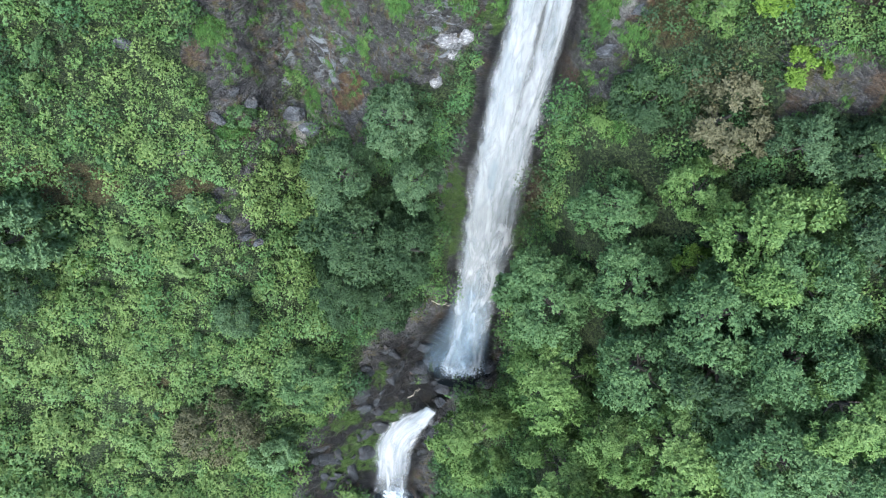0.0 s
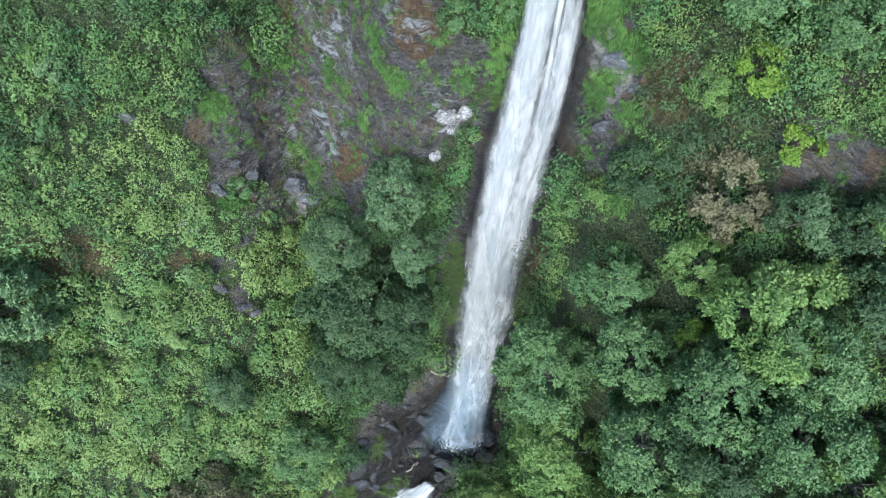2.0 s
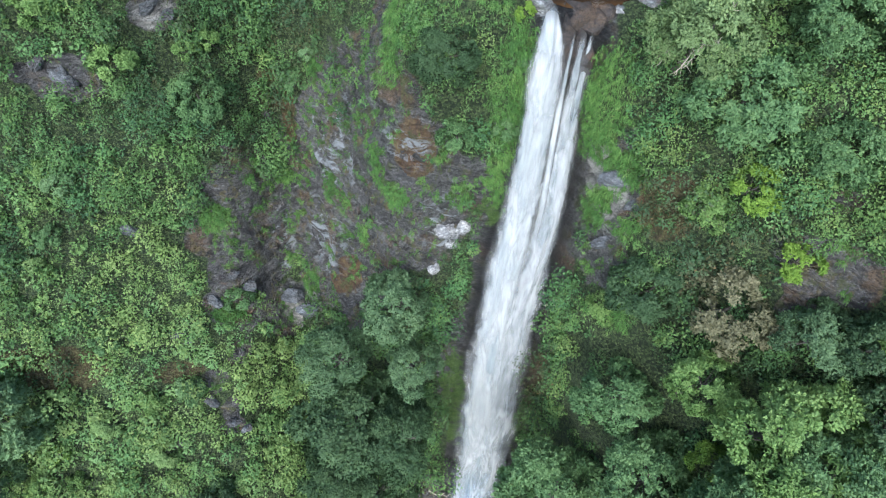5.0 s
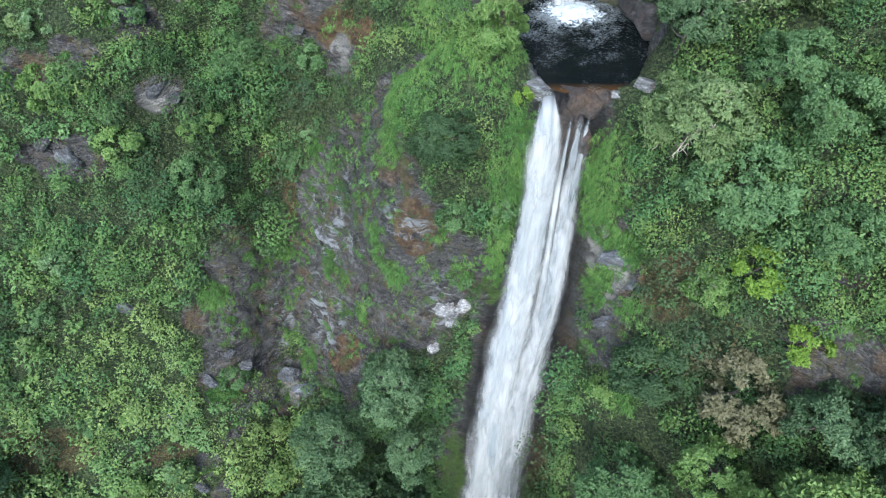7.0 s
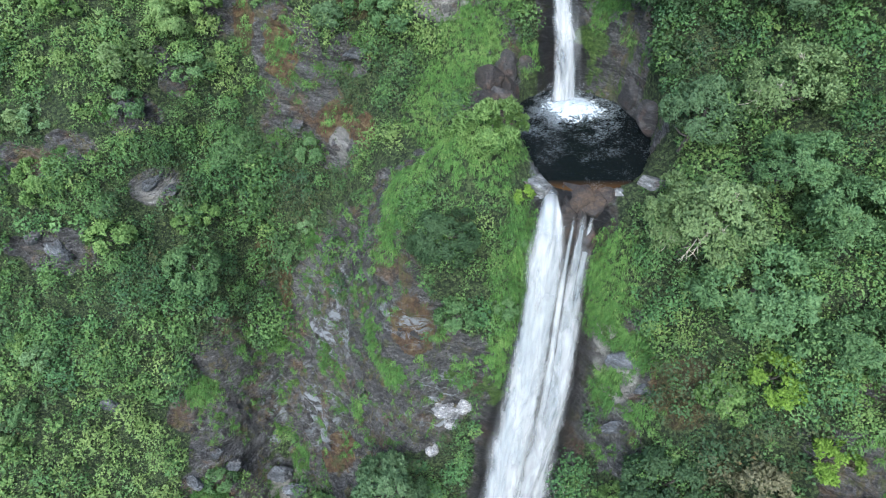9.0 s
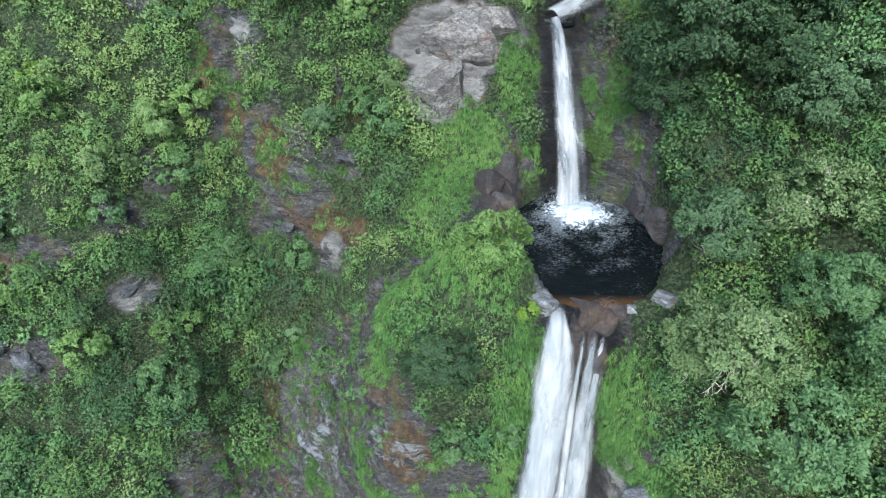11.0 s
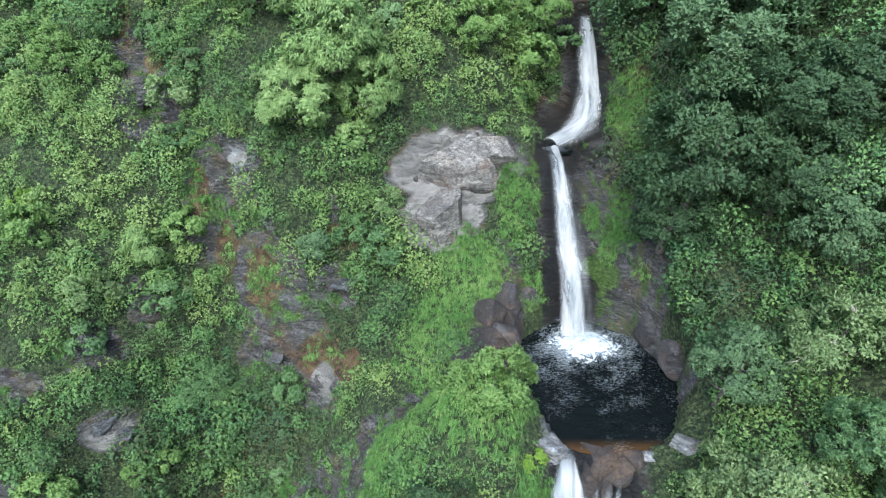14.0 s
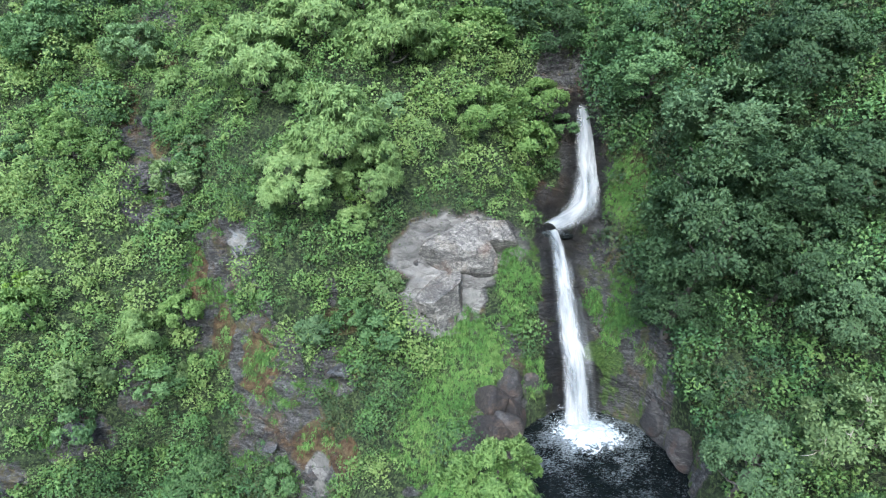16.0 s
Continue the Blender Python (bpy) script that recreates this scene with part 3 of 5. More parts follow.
# The bare cliff beside the fall, small outcrops, moss and grass cushions, dry brown growth.
CLIFF = """-11.5 45.1 49.9 4.8 2.9 5.5; -15.5 44.4 39.0 3.6 3.6 6.5; -9.4 39.3 41.0 4.2 3.0 5.8; -3.3 34.4 49.4 3.5 2.1 5.5; -3.6 35.0 60.4 1.8 1.4 3.3; -7.6 45.1 57.5 2.9 1.9 1.5; -13.2 38.9 33.4 3.7 2.0 2.5; -17.8 37.9 30.5 2.9 3.3 2.9;
-19.6 40.7 41.0 2.6 2.5 3.4; -21.4 34.9 35.6 2.7 1.3 1.7; -14.2 37.9 31.1 2.2 1.1 2.0; 11.8 31.6 58.5 1.6 0.8 1.3; 13.2 29.6 57.7 0.9 0.4 0.8; 12.0 28.6 53.0 1.7 1.7 2.9; 9.8 32.9 53.5 1.0 1.6 2.8; 22.1 24.5 64.1 1.6 0.5 0.9;
23.7 22.0 59.9 2.5 1.0 1.5; 21.7 21.9 57.7 1.6 0.6 1.2"""
OUTCROPS = """-30.1 43.0 58.0 2.0 1.3 2.1; -22.6 46.4 60.8 2.2 0.8 1.2; -32.8 42.9 58.1 1.6 0.8 1.3; -29.0 38.3 42.9 0.8 0.4 0.5; -8.6 49.4 62.8 1.7 1.3 2.3; -6.0 47.5 65.7 1.8 1.3 1.6; -12.4 52.4 69.1 1.5 1.4 2.2; -6.5 50.9 70.7 1.0 0.6 1.1;
-13.7 55.1 77.8 1.2 0.9 1.4; -16.1 56.0 72.5 1.4 1.2 2.1; -17.8 56.9 75.9 0.8 0.7 1.1; -7.2 52.7 75.2 0.5 0.9 1.3; -23.2 49.4 66.1 1.6 1.0 1.2; -23.0 47.0 60.9 2.1 0.8 1.5; -28.8 42.7 57.9 1.9 1.2 2.3; -21.2 51.5 67.5 1.3 0.8 1.1;
3.3 45.5 69.3 2.0 2.8 2.1; 4.6 49.6 71.1 0.9 2.8 2.1; 12.6 49.0 72.7 1.6 0.7 1.0; 13.0 48.2 69.4 2.6 0.6 1.0; 10.9 54.2 76.3 1.7 2.7 1.8; -23.7 63.0 84.4 1.7 1.5 2.0; -23.0 70.7 93.3 1.9 2.2 1.9; -12.6 53.1 69.8 1.5 1.6 2.7;
-23.7 62.0 83.2 1.2 1.7 1.8; -20.4 60.4 81.7 0.8 1.5 1.5; -24.3 70.7 92.9 2.8 2.0 1.9; -16.1 56.5 75.8 1.1 0.8 1.1; -8.8 49.1 63.7 1.5 1.0 1.7; -14.0 51.8 63.2 1.1 1.1 1.6; -6.6 50.9 71.0 1.6 0.7 1.0; -23.8 48.4 66.9 2.0 1.5 1.7; -20.8 51.9 67.8 1.6 0.8 1.2; -22.0 52.2 69.6 0.9 0.7 0.9;
-22.0 25.8 25.9 1.4 1.0 0.7; -27.0 23.7 26.2 0.9 0.5 0.5; -16.9 36.6 29.8 1.9 2.6 2.5; -21.0 34.5 35.0 2.8 1.4 1.6; -22.8 38.6 41.0 2.1 1.6 1.8"""
CUSHIONS = """-5.4 36.6 54.5 0.8 0.9 2.3; -4.3 34.8 52.5 1.8 0.9 1.4; -11.1 42.3 44.2 1.0 0.6 1.4; -9.3 41.0 44.0 0.7 0.7 0.4; -16.7 41.8 33.4 1.4 0.9 1.4; -14.2 39.1 33.2 1.4 1.2 1.3; -16.7 46.2 42.7 1.9 0.9 1.8; -7.4 38.0 43.2 1.0 0.5 1.4;
-9.5 45.4 53.8 0.5 0.8 1.4; -11.0 47.2 55.1 1.8 0.6 1.0; -3.5 36.9 63.8 1.0 1.2 1.7; -21.9 40.3 42.4 1.6 1.1 1.7; -21.4 34.1 34.8 2.1 0.7 0.8; 11.4 31.4 55.9 1.0 1.1 2.2; 13.1 28.9 55.9 1.4 0.7 1.2; 11.2 29.9 50.3 0.6 0.5 0.4;
11.3 27.3 48.4 0.8 0.5 0.6; 13.0 25.5 49.5 1.2 1.0 1.3; 10.9 33.2 62.6 1.5 1.7 2.9; 4.2 34.5 59.2 1.0 2.7 6.1; 6.6 50.1 69.9 0.8 1.3 1.8; 10.6 52.5 74.6 0.6 1.1 1.3; 11.9 51.2 73.9 0.7 1.1 1.2; 11.6 49.4 70.1 1.8 0.4 0.6;
2.1 49.8 71.8 2.7 2.3 2.2; -0.5 45.4 68.7 2.2 1.9 1.4"""
DRY = """-14.5 47.8 48.8 0.8 2.0 3.4; -2.0 34.2 58.3 1.8 1.5 3.3; -16.3 49.6 50.7 1.4 1.4 2.5; -9.1 37.3 37.1 2.9 1.5 2.3; 14.8 28.6 58.9 2.0 1.8 2.4; 9.3 27.9 31.5 2.9 2.1 5.0; -6.0 47.5 65.7 1.8 1.3 1.6; -12.4 52.4 69.1 1.5 1.4 2.2;
13.6 57.3 81.6 1.1 2.3 3.4; -12.6 53.1 69.8 1.5 1.6 2.7;
-25.1 64.6 86.4 1.3 2.1 2.1; -21.6 62.6 84.0 0.9 1.4 1.8; -17.9 60.7 83.2 0.6 0.9 1.1; -17.5 56.2 74.6 0.7 1.6 2.4; -15.6 54.7 70.8 0.8 1.6 2.3; -8.1 49.3 65.5 2.4 1.2 1.9; -6.6 51.9 73.4 1.6 0.7 1.0; -21.8 66.4 89.3 1.0 2.1 2.2;
-26.7 29.2 31.6 2.8 1.1 1.2; -38.3 28.5 33.6 5.9 2.3 2.3; -34.3 11.7 15.3 1.9 0.7 0.7; -34.4 8.8 12.5 1.5 0.6 0.6"""


def patches(text, p, soft=0.35):
    """How far inside the patches each place lies: 1 inside, 0 outside, uneven at the edges."""
    wob = 0.55 * fbm(p / 2.2, 3) + 0.35 * fbm(p / 0.8 + 9, 2)
    best = np.full(p.shape[:-1], 9.0)
    for row in text.replace("\n", " ").split(";"):
        v = [float(a) for a in row.split()]
        near = np.abs(p[..., 2] - v[2]) < 3 * v[5] + 4
        if near.any():
            q = np.sqrt((((p[near] - v[:3]) / v[3:]) ** 2).sum(-1))
            best[near] = np.minimum(best[near], q)
    return 1 - smooth(1 - soft, 1 + soft, best + wob)


FALL_A = ((6.85, 37.5, 67.5, 0.4), (6.8, 36.9, 67.3, 0.6), (6.8, 36.3, 65.6, 1.05), (6.65, 35.1, 61.4, 1.3), (6.1, 33.5, 53, 1.45), (5.3, 31.8, 46, 1.65), (4.6, 29.3, 35.6, 2.1), (3.9, 25.6, 21.4, 2.6), (3.3, 21.4, 8, 2.6), (2.9, 19.0, 2.0, 2.9), (2.5, 17.4, -0.3, 4.0))
FALL_B = ((9.25, 36.4, 67.1, 0.75), (9.1, 36.0, 65.6, 0.8), (8.8, 35.1, 61.4, 0.8), (8.45, 33.3, 53, 1.05), (7.6, 31.6, 46, 1.4), (6.5, 29.1, 35.6, 1.9), (5.6, 25.4, 21.4, 2.1), (4.5, 21.2, 8, 1.7), (3.9, 18.4, 0.4, 2.0))
FALL_MID = ((8.3, 56.4, 78, 0.5), (8.35, 54.4, 77.3, 0.6), (8.7, 51.9, 73.8, 0.9), (9.1, 49.6, 70.2, 0.95), (9.15, 48.6, 67.8, 1.15))
FALL_TOP = ((11.1, 63.6, 86.6, 0.55), (11.5, 62.4, 83.4, 0.85), (11.6, 61, 80.8, 1.1), (11.1, 59.4, 79.2, 1.25), (9.8, 58.0, 78.5, 1.1), (8.2, 56.8, 78.1, 0.9))
FALL_LOW = ((-1.4, 11.4, -3.0, 0.9), (-3.3, 9.9, -4.1, 1.6), (-5.9, 8.2, -5.1, 2.6), (-7.5, 5.3, -7.2, 3.0), (-7.9, 0.2, -11, 2.7))
BASINS = ((9.8, 43.7, 4.95, 6.4, POOL_Z), (2.4, 16.3, 3.9, 2.5, -0.45), (8.7, 57.6, 1.3, 1.1, 77.9), (-7.6, -2.2, 3.2, 3.0, -11.4))


def basin_far(n, x, y):
    cx, cy, rx, ry, _ = BASINS[n]
    ang = np.arctan2((y - cy) / ry, (x - cx) / rx)
    rim = 1 + 0.05 * np.sin(3 * ang + 1.0 + n) + 0.035 * np.sin(5 * ang + 2 * n)
    return np.hypot((x - cx) / rx, (y - cy) / ry) / rim


def near_fall(p):
    """1 on the line of a fall, 0 a few metres to its side."""
    out = np.zeros(p.shape[:-1])
    for line in (FALL_A, FALL_B, FALL_MID, FALL_TOP, FALL_LOW):
        a = np.array(line)[np.argsort([r[2] for r in line])]
        x, w = np.interp(p[..., 2], a[:, 2], a[:, 0]), np.interp(p[..., 2], a[:, 2], a[:, 3])
        y = np.interp(p[..., 2], a[:, 2], a[:, 1])
        inside = (p[..., 2] > a[0, 2] - 1) & (p[..., 2] < a[-1, 2] + 1) & (np.abs(p[..., 1] - y) < 5)
        out = np.maximum(out, inside * (1 - smooth(w * 0.9, w * 1.15 + 1.4, np.abs(p[..., 0] - x))))
    return out


xs = np.concatenate([np.linspace(-75, -41, 45), np.linspace(-40.7, 26, 290), np.linspace(27, 60, 26)])
steps = (6, 34, 36, 38, 40, 46, 48, 48, 56, 42, 38, 32, 12)
vs = np.concatenate([np.arange(n) / n + k for k, n in enumerate(steps[:12])] + [[12.0]])
land = gorge(xs, vs)
gu, gv = np.gradient(land, axis=0), np.gradient(land, axis=1)
normal = unit(np.cross(gu, gv))
fall_zone = near_fall(land)
cliff, outcrop, cushion, dry = (patches(t, land) for t in (CLIFF, OUTCROPS, CUSHIONS, DRY))
rock = np.maximum.reduce([patches(ROCK, land), patches(ROCK_LEFT, land), cliff, outcrop])
slab, white, moss, grassy = (patches(t, land) for t in (SLAB, WHITE, MOSS, GRASSY))
rock = np.maximum(rock, fall_zone)
moss, grassy = np.maximum(moss, cushion), np.maximum(grassy, 0.9 * cushion)
tuft = smooth(0.1, 0.17, fbm(land / (1.5, 1.5, 1.1) + 70, 3)) * (rock > 0.5) * (fall_zone < 0.1) * (land[..., 2] > 20) * (slab < 0.3) * (cliff < 0.2)
moss = np.maximum(moss, 0.9 * tuft)
sprigs = smooth(0.1, 0.17, fbm(land / (0.8, 0.8, 0.6) + 33, 2)) * (cliff > 0.4) * (fall_zone < 0.05)
moss, grassy = np.maximum(moss, 0.85 * sprigs), np.maximum(grassy, 0.3 * sprigs)
flat = np.zeros(land.shape[:2])
for n, b in enumerate(BASINS):
    flat = np.maximum(flat, (1 - smooth(1.0, 1.5, basin_far(n, land[..., 0], land[..., 1]))) * (np.abs(land[..., 2] - b[4]) < 6))
bulk = 2.4 * fbm(land / 9, 3) + 1.1 * fbm(land / 3 + 5, 3)
q = land @ np.array([[1, 0, 0.45], [0, 1, 0.2], [-0.5, 0, 1]])
ledge = (q[..., 2] / 1.5 + 1.6 * fbm(land / 3.5 + 3, 3)) % 1.0
crag = 0.5 * (smooth(0, 0.55, ledge) - smooth(0.55, 1, ledge)) + 1.1 * np.abs(fbm(land / 1.9 + 2, 3)) + 0.5 * fbm(land / 0.7, 3)
hump = np.exp(-(((land[..., 0] - 2.4) / 2.6) ** 2 + ((land[..., 1] - 39.2) / 2.2) ** 2))
hump = 1.15 * hump - 0.75 * np.exp(-(((land[..., 0] - 0.5) / 3.6) ** 2 + ((land[..., 1] - 43.3) / 1.2) ** 2))
hump = hump + 0.75 * np.exp(-(((land[..., 0] + 2.2) / 2.2) ** 2 + ((land[..., 1] - 38.4) / 2.0) ** 2))
still = (1 - 0.9 * fall_zone) * (1 - flat)
land = land + normal * ((bulk * 0.8 + rock * (crag - 0.5)) * still)[..., None]
land[..., 2] += 2.3 * hump * (np.abs(land[..., 2] - 67) < 9)
crack = np.exp(-(((land[..., 0] + 17.0 + 1.2 * np.sin(land[..., 2] / 5)) / 0.9) ** 2)) * smooth(24, 34, land[..., 2]) * (1 - smooth(56, 66, land[..., 2]))
land = land - normal * (0.35 * crack)[..., None]
hollow = np.exp(-(((land - (8.3, 60.4, 79.6)) / (1.0, 2.0, 1.3)) ** 2).sum(-1))
land = land + np.array([0, 2.6, -0.4]) * hollow[..., None]
for n, b in enumerate(BASINS):
    far = basin_far(n, land[..., 0], land[..., 1])
    near = np.abs(land[..., 2] - b[4]) < (4.5 if n == 0 else 3)
    floor_z = b[4] - 1.3 * (1 - smooth(0.3, 1.02, far)) - 0.12
    land[..., 2] = np.where(near & (far < 1.02), np.minimum(land[..., 2], floor_z), land[..., 2])
    back = near & (far >= 1.02) & (far < 1.3) & (land[..., 1] > b[1] - 0.75 * b[3])
    land[..., 2] = np.where(back, np.maximum(land[..., 2], b[4] + 1.1 * smooth(1.02, 1.25, far)), land[..., 2])
wet = np.clip(fall_zone + 0.9 * patches("-6 18 2 5 5 5; 2 20 4 6 6 6; -10 12 0 6 7 6; -13 5 -4 8 9 7; -4 10 -4 6 7 5; 9.6 50 70 4.5 3 2.4; 9 37.6 67.4 2.5 1.2 1; 9 57 78 3 3 1.5; -6 8 -6 5 6 4; 8.2 60.4 79.5 1.6 2.5 2", land), 0, 1)
gu, gv = np.gradient(land, axis=0), np.gradient(land, axis=1)
normal = unit(np.cross(gu, gv))
nx, nv = land.shape[:2]
index = np.arange(nx * nv).reshape(nx, nv)
quads = np.stack([index[:-1, :-1], index[1:, :-1], index[1:, 1:], index[:-1, 1:]], -1).reshape(-1, 4)
terrain = mesh_of("ground", land.reshape(-1, 3), quads, [GORGE], True,
                  {"rock": rock.ravel(), "slab": slab.ravel(), "white": white.ravel(), "moss": moss.ravel(), "wet": wet.ravel(), "dry": dry.ravel()})
ground_ob = tagged(new("ground", terrain), "steep gorge of dark banded rock and soil with a stepped stream bed", "ground", kind="structure")
# The valley floor and the hills all round, which close the place behind the camera.
far_x, far_y = np.meshgrid(np.linspace(-900, 900, 61), np.linspace(-900, 900, 61), indexing="ij")
rise = smooth(120, 700, np.hypot(far_x, far_y)) * 260
far_z = -60 + rise + 60 * fbm(np.stack([far_x, far_y, 0 * far_x], -1) / 160, 3)
far_index = np.arange(61 * 61).reshape(61, 61)
far_quads = np.stack([far_index[:-1, :-1], far_index[1:, :-1], far_index[1:, 1:], far_index[:-1, 1:]], -1).reshape(-1, 4)
HILLS = Nodes("wooded_hills")
HILLS.link(HILLS.ramp(HILLS.noise(0.08, 8, 0.7), (0.3, (0.015, 0.03, 0.012)), (0.7, (0.06, 0.1, 0.03))), HILLS.bsdf.inputs["Base Color"])
HILLS.bsdf.inputs["Roughness"].default_value = 0.95
tagged(new("valley", mesh_of("valley", np.stack([far_x, far_y, far_z], -1).reshape(-1, 3), far_quads, [HILLS.mat])),
       "wooded valley floor and hills below the gorge", "ground", kind="structure")


# ---- water ----
def fall_sheet(name, line, parent, material, lift=0.45, rows=150, cols=26, wide=1.0, fade=(0.0, 0.0), lumps=0.25, seed=0, thin=0.0):
    """A curved sheet of water along a line of (x, y, z, half-width)."""
    a = np.array(line)
    run = np.r_[0, np.cumsum(np.linalg.norm(np.diff(a[:, :3], axis=0), axis=1))]
    s = np.linspace(0, run[-1], rows)
    c = spline(run, a, s)
    ahead = unit(np.gradient(c[:, :3], axis=0))
    side = unit(np.cross(ahead, np.array([0, -0.75, 0.66])))
    side = unit(side * (1, 1, 0.2))
    out = unit(np.cross(side, ahead))
    out = np.where((out @ np.array([0, -0.75, 0.66]))[:, None] < 0, -out, out)
    u = np.linspace(-1, 1, cols)
    p = c[:, None, :3] + side[:, None] * (u[None, :, None] * c[:, None, 3:4] * wide)
    far = np.stack([u[None] * c[:, 3:4] * 1.3 + seed, np.broadcast_to(s[:, None] * 0.12, (rows, cols)), np.full((rows, cols), seed + 0.5)], -1)
    bulge = lift * (1 - u[None] ** 2) * (0.6 + c[:, 3:4] * 0.35) + lumps * (fbm(far * 1.4, 3) + 0.6 * fbm(far * (4, 5, 1), 2)) + 0.42
    p = p + out[:, None] * bulge[..., None]
    f = 1 - thin * smooth(0.25, 0.9, s / run[-1])
    if fade[0]:
        f *= smooth(0, fade[0], s)
    if fade[1]:
        f *= smooth(0, fade[1], run[-1] - s)
    idx = np.arange(rows * cols).reshape(rows, cols)
    faces = np.stack([idx[:-1, :-1], idx[1:, :-1], idx[1:, 1:], idx[:-1, 1:]], -1).reshape(-1, 4)
    grid = lambda v: np.broadcast_to(v, (rows, cols)).ravel()
    me = mesh_of(name, p.reshape(-1, 3), faces, [material], True,
                 {"across": grid(u[None]), "along": grid(s[:, None]) + seed * 3.1, "side": (u[None] * c[:, 3:4] * wide + seed * 5.3).ravel(), "fade": grid(f[:, None])})
    return part(name, me, parent)


def spray(name, middle, size, parent, count, seed):
    """Splashed water: many small drops and flecks thrown up round a place."""
    r = np.random.default_rng(seed)
    d = r.normal(size=(count, 3)) * (0.42, 0.42, 0.28)
    c = np.array(middle) + d * size
    c[:, 2] = np.maximum(c[:, 2], middle[2] - 0.1)
    leaf = unit(r.normal(size=(count, 3)))
    side = unit(np.cross(leaf, r.normal(size=(count, 3))))
    length = r.uniform(0.015, 0.05, (count, 1))
    v = np.stack([c, c + leaf * length + side * length * 0.4, c + leaf * length * 1.8, c + leaf * length - side * length * 0.4], 1)
    faces = np.arange(count * 4).reshape(-1, 4)
    return part(name, mesh_of(name, v.reshape(-1, 3), faces, [DROPS.mat], True), parent)


def foam_patch(name, middle, rx, ry, parent, height=0.35, turn=0.0, body=1.55):
    rings, around = 26, 60
    r, a = np.meshgrid(np.linspace(0.02, 1, rings), np.linspace(0, 2 * np.pi, around, endpoint=False), indexing="ij")
    x, y = r * np.cos(a), r * np.sin(a)
    px, py = middle[0] + x * rx * math.cos(turn) - y * ry * math.sin(turn), middle[1] + x * rx * math.sin(turn) + y * ry * math.cos(turn)
    pp = np.stack([px, py, 0 * px], -1)
    z = middle[2] + 0.03 + height * (1 - smooth(0, 0.75, r)) * (1 + 1.6 * fbm(pp * 1.8, 4)) + 0.05 * (1 - r)
    idx = np.arange(rings * around).reshape(rings, around)
    nxt = np.roll(idx, -1, 1)
    faces = np.stack([idx[:-1], idx[1:], nxt[1:], nxt[:-1]], -1).reshape(-1, 4)
    return part(name, mesh_of(name, np.stack([px, py, z], -1).reshape(-1, 3), faces, [FOAM], True, {"body": (body - 1.5 * r).ravel()}), parent)


DROPS = Nodes("water_drops")
DROPS.bsdf.inputs["Base Color"].default_value = (0.5, 0.56, 0.6, 1)
DROPS.bsdf.inputs["Roughness"].default_value = 0.4


def empty(name, place, label, category, group=""):
    ob = new(name)
    ob.location = place
    ob.empty_display_size = 0.3
    return tagged(ob, label, category, group)


def thing_at_origin(name, label, category, group=""):
    return empty(name, (0, 0, 0), label, category, group)


main_fall = thing_at_origin("waterfall", "tall white waterfall in two strands over a dark wet cliff", "waterfall")
fall_sheet("water_sheet", FALL_A, main_fall, FALL, 0.5, 260, 34, 1.0, (1.2, 8.0), 0.5, 0, 0.35)
fall_sheet("water_sheet", FALL_B, main_fall, SPLIT, 0.45, 260, 30, 1.0, (9.0, 9.0), 0.45, 1, 0.4)
for dx, thick in ((-0.95, 0.2), (-0.3, 0.32), (0.2, 0.26)):
    strand = tuple((x + dx * (1 - 0.05 * n), y, z, thick * (0.4 + 0.45 * n)) for n, (x, y, z, w) in enumerate(FALL_B[:5]))
    fall_sheet("water_strand", strand, main_fall, THREAD, 0.3, 120, 14, 1.0, (1.6, 9.0), 0.3, 10 + dx)
fall_sheet("water_veil", FALL_A[1:], main_fall, VEIL, 0.8, 240, 30, 1.25, (3, 7), 0.6, 2)
fall_sheet("water_veil", FALL_B[2:], main_fall, VEIL, 0.75, 240, 30, 1.2, (3, 7), 0.6, 3)
for dx, wide in ((-1.5, 2.2), (0.2, 2.6), (1.6, 1.8)):
    skirt = ((3.3 + 0.3 * dx, 21.0, 8, 1.2), (3.0 + 0.7 * dx, 19.0, 2.6, 1.6), (2.6 + dx, 17.0, 0.0, wide * 0.8), (2.3 + 1.2 * dx, 14.6, -0.7, wide))
    fall_sheet("splash", skirt, main_fall, THREAD, 0.4, 60, 24, 1.0, (4.0, 4.5), 0.7, 20 + dx)
for dx, wide in ((-1.6, 4.0), (0.6, 3.4)):
    drift = ((4.2 + 0.5 * dx, 25.2, 20, 1.6), (3.4 + 0.8 * dx, 21.4, 8, 2.6), (2.6 + dx, 18.6, 2.6, wide), (2.0 + dx, 15.6, 0.0, wide * 1.1))
    fall_sheet("spray_veil", drift, main_fall, MIST, 0.9, 60, 24, 1.0, (8.0, 3.0), 0.8, 30 + dx)
foam_patch("foam", (2.6, 17.2, -0.42), 4.4, 3.4, main_fall, 1.3, 0.0, 1.5)
spray("spray", (2.6, 16.8, 0.3), (4.6, 2.8, 3.0), main_fall, 2600, 1)

mid_fall = thing_at_origin("waterfall", "narrow white waterfall dropping into the round dark pool", "waterfall")
fall_sheet("water_sheet", FALL_MID, mid_fall, CHUTE, 0.4, 110, 24, 1.0, (0, 0), 0.22, 4)
fall_sheet("water_veil", tuple((x + 0.35, y, z, w) for x, y, z, w in FALL_MID[1:]), mid_fall, VEIL, 0.55, 110, 24, 1.15, (1.5, 0), 0.3, 5)
foam_patch("foam", (9.7, 47.2, POOL_Z), 3.1, 2.5, mid_fall, 0.4)
spray("spray", (9.2, 48.0, POOL_Z + 0.2), (1.9, 1.6, 2.0), mid_fall, 1500, 2)

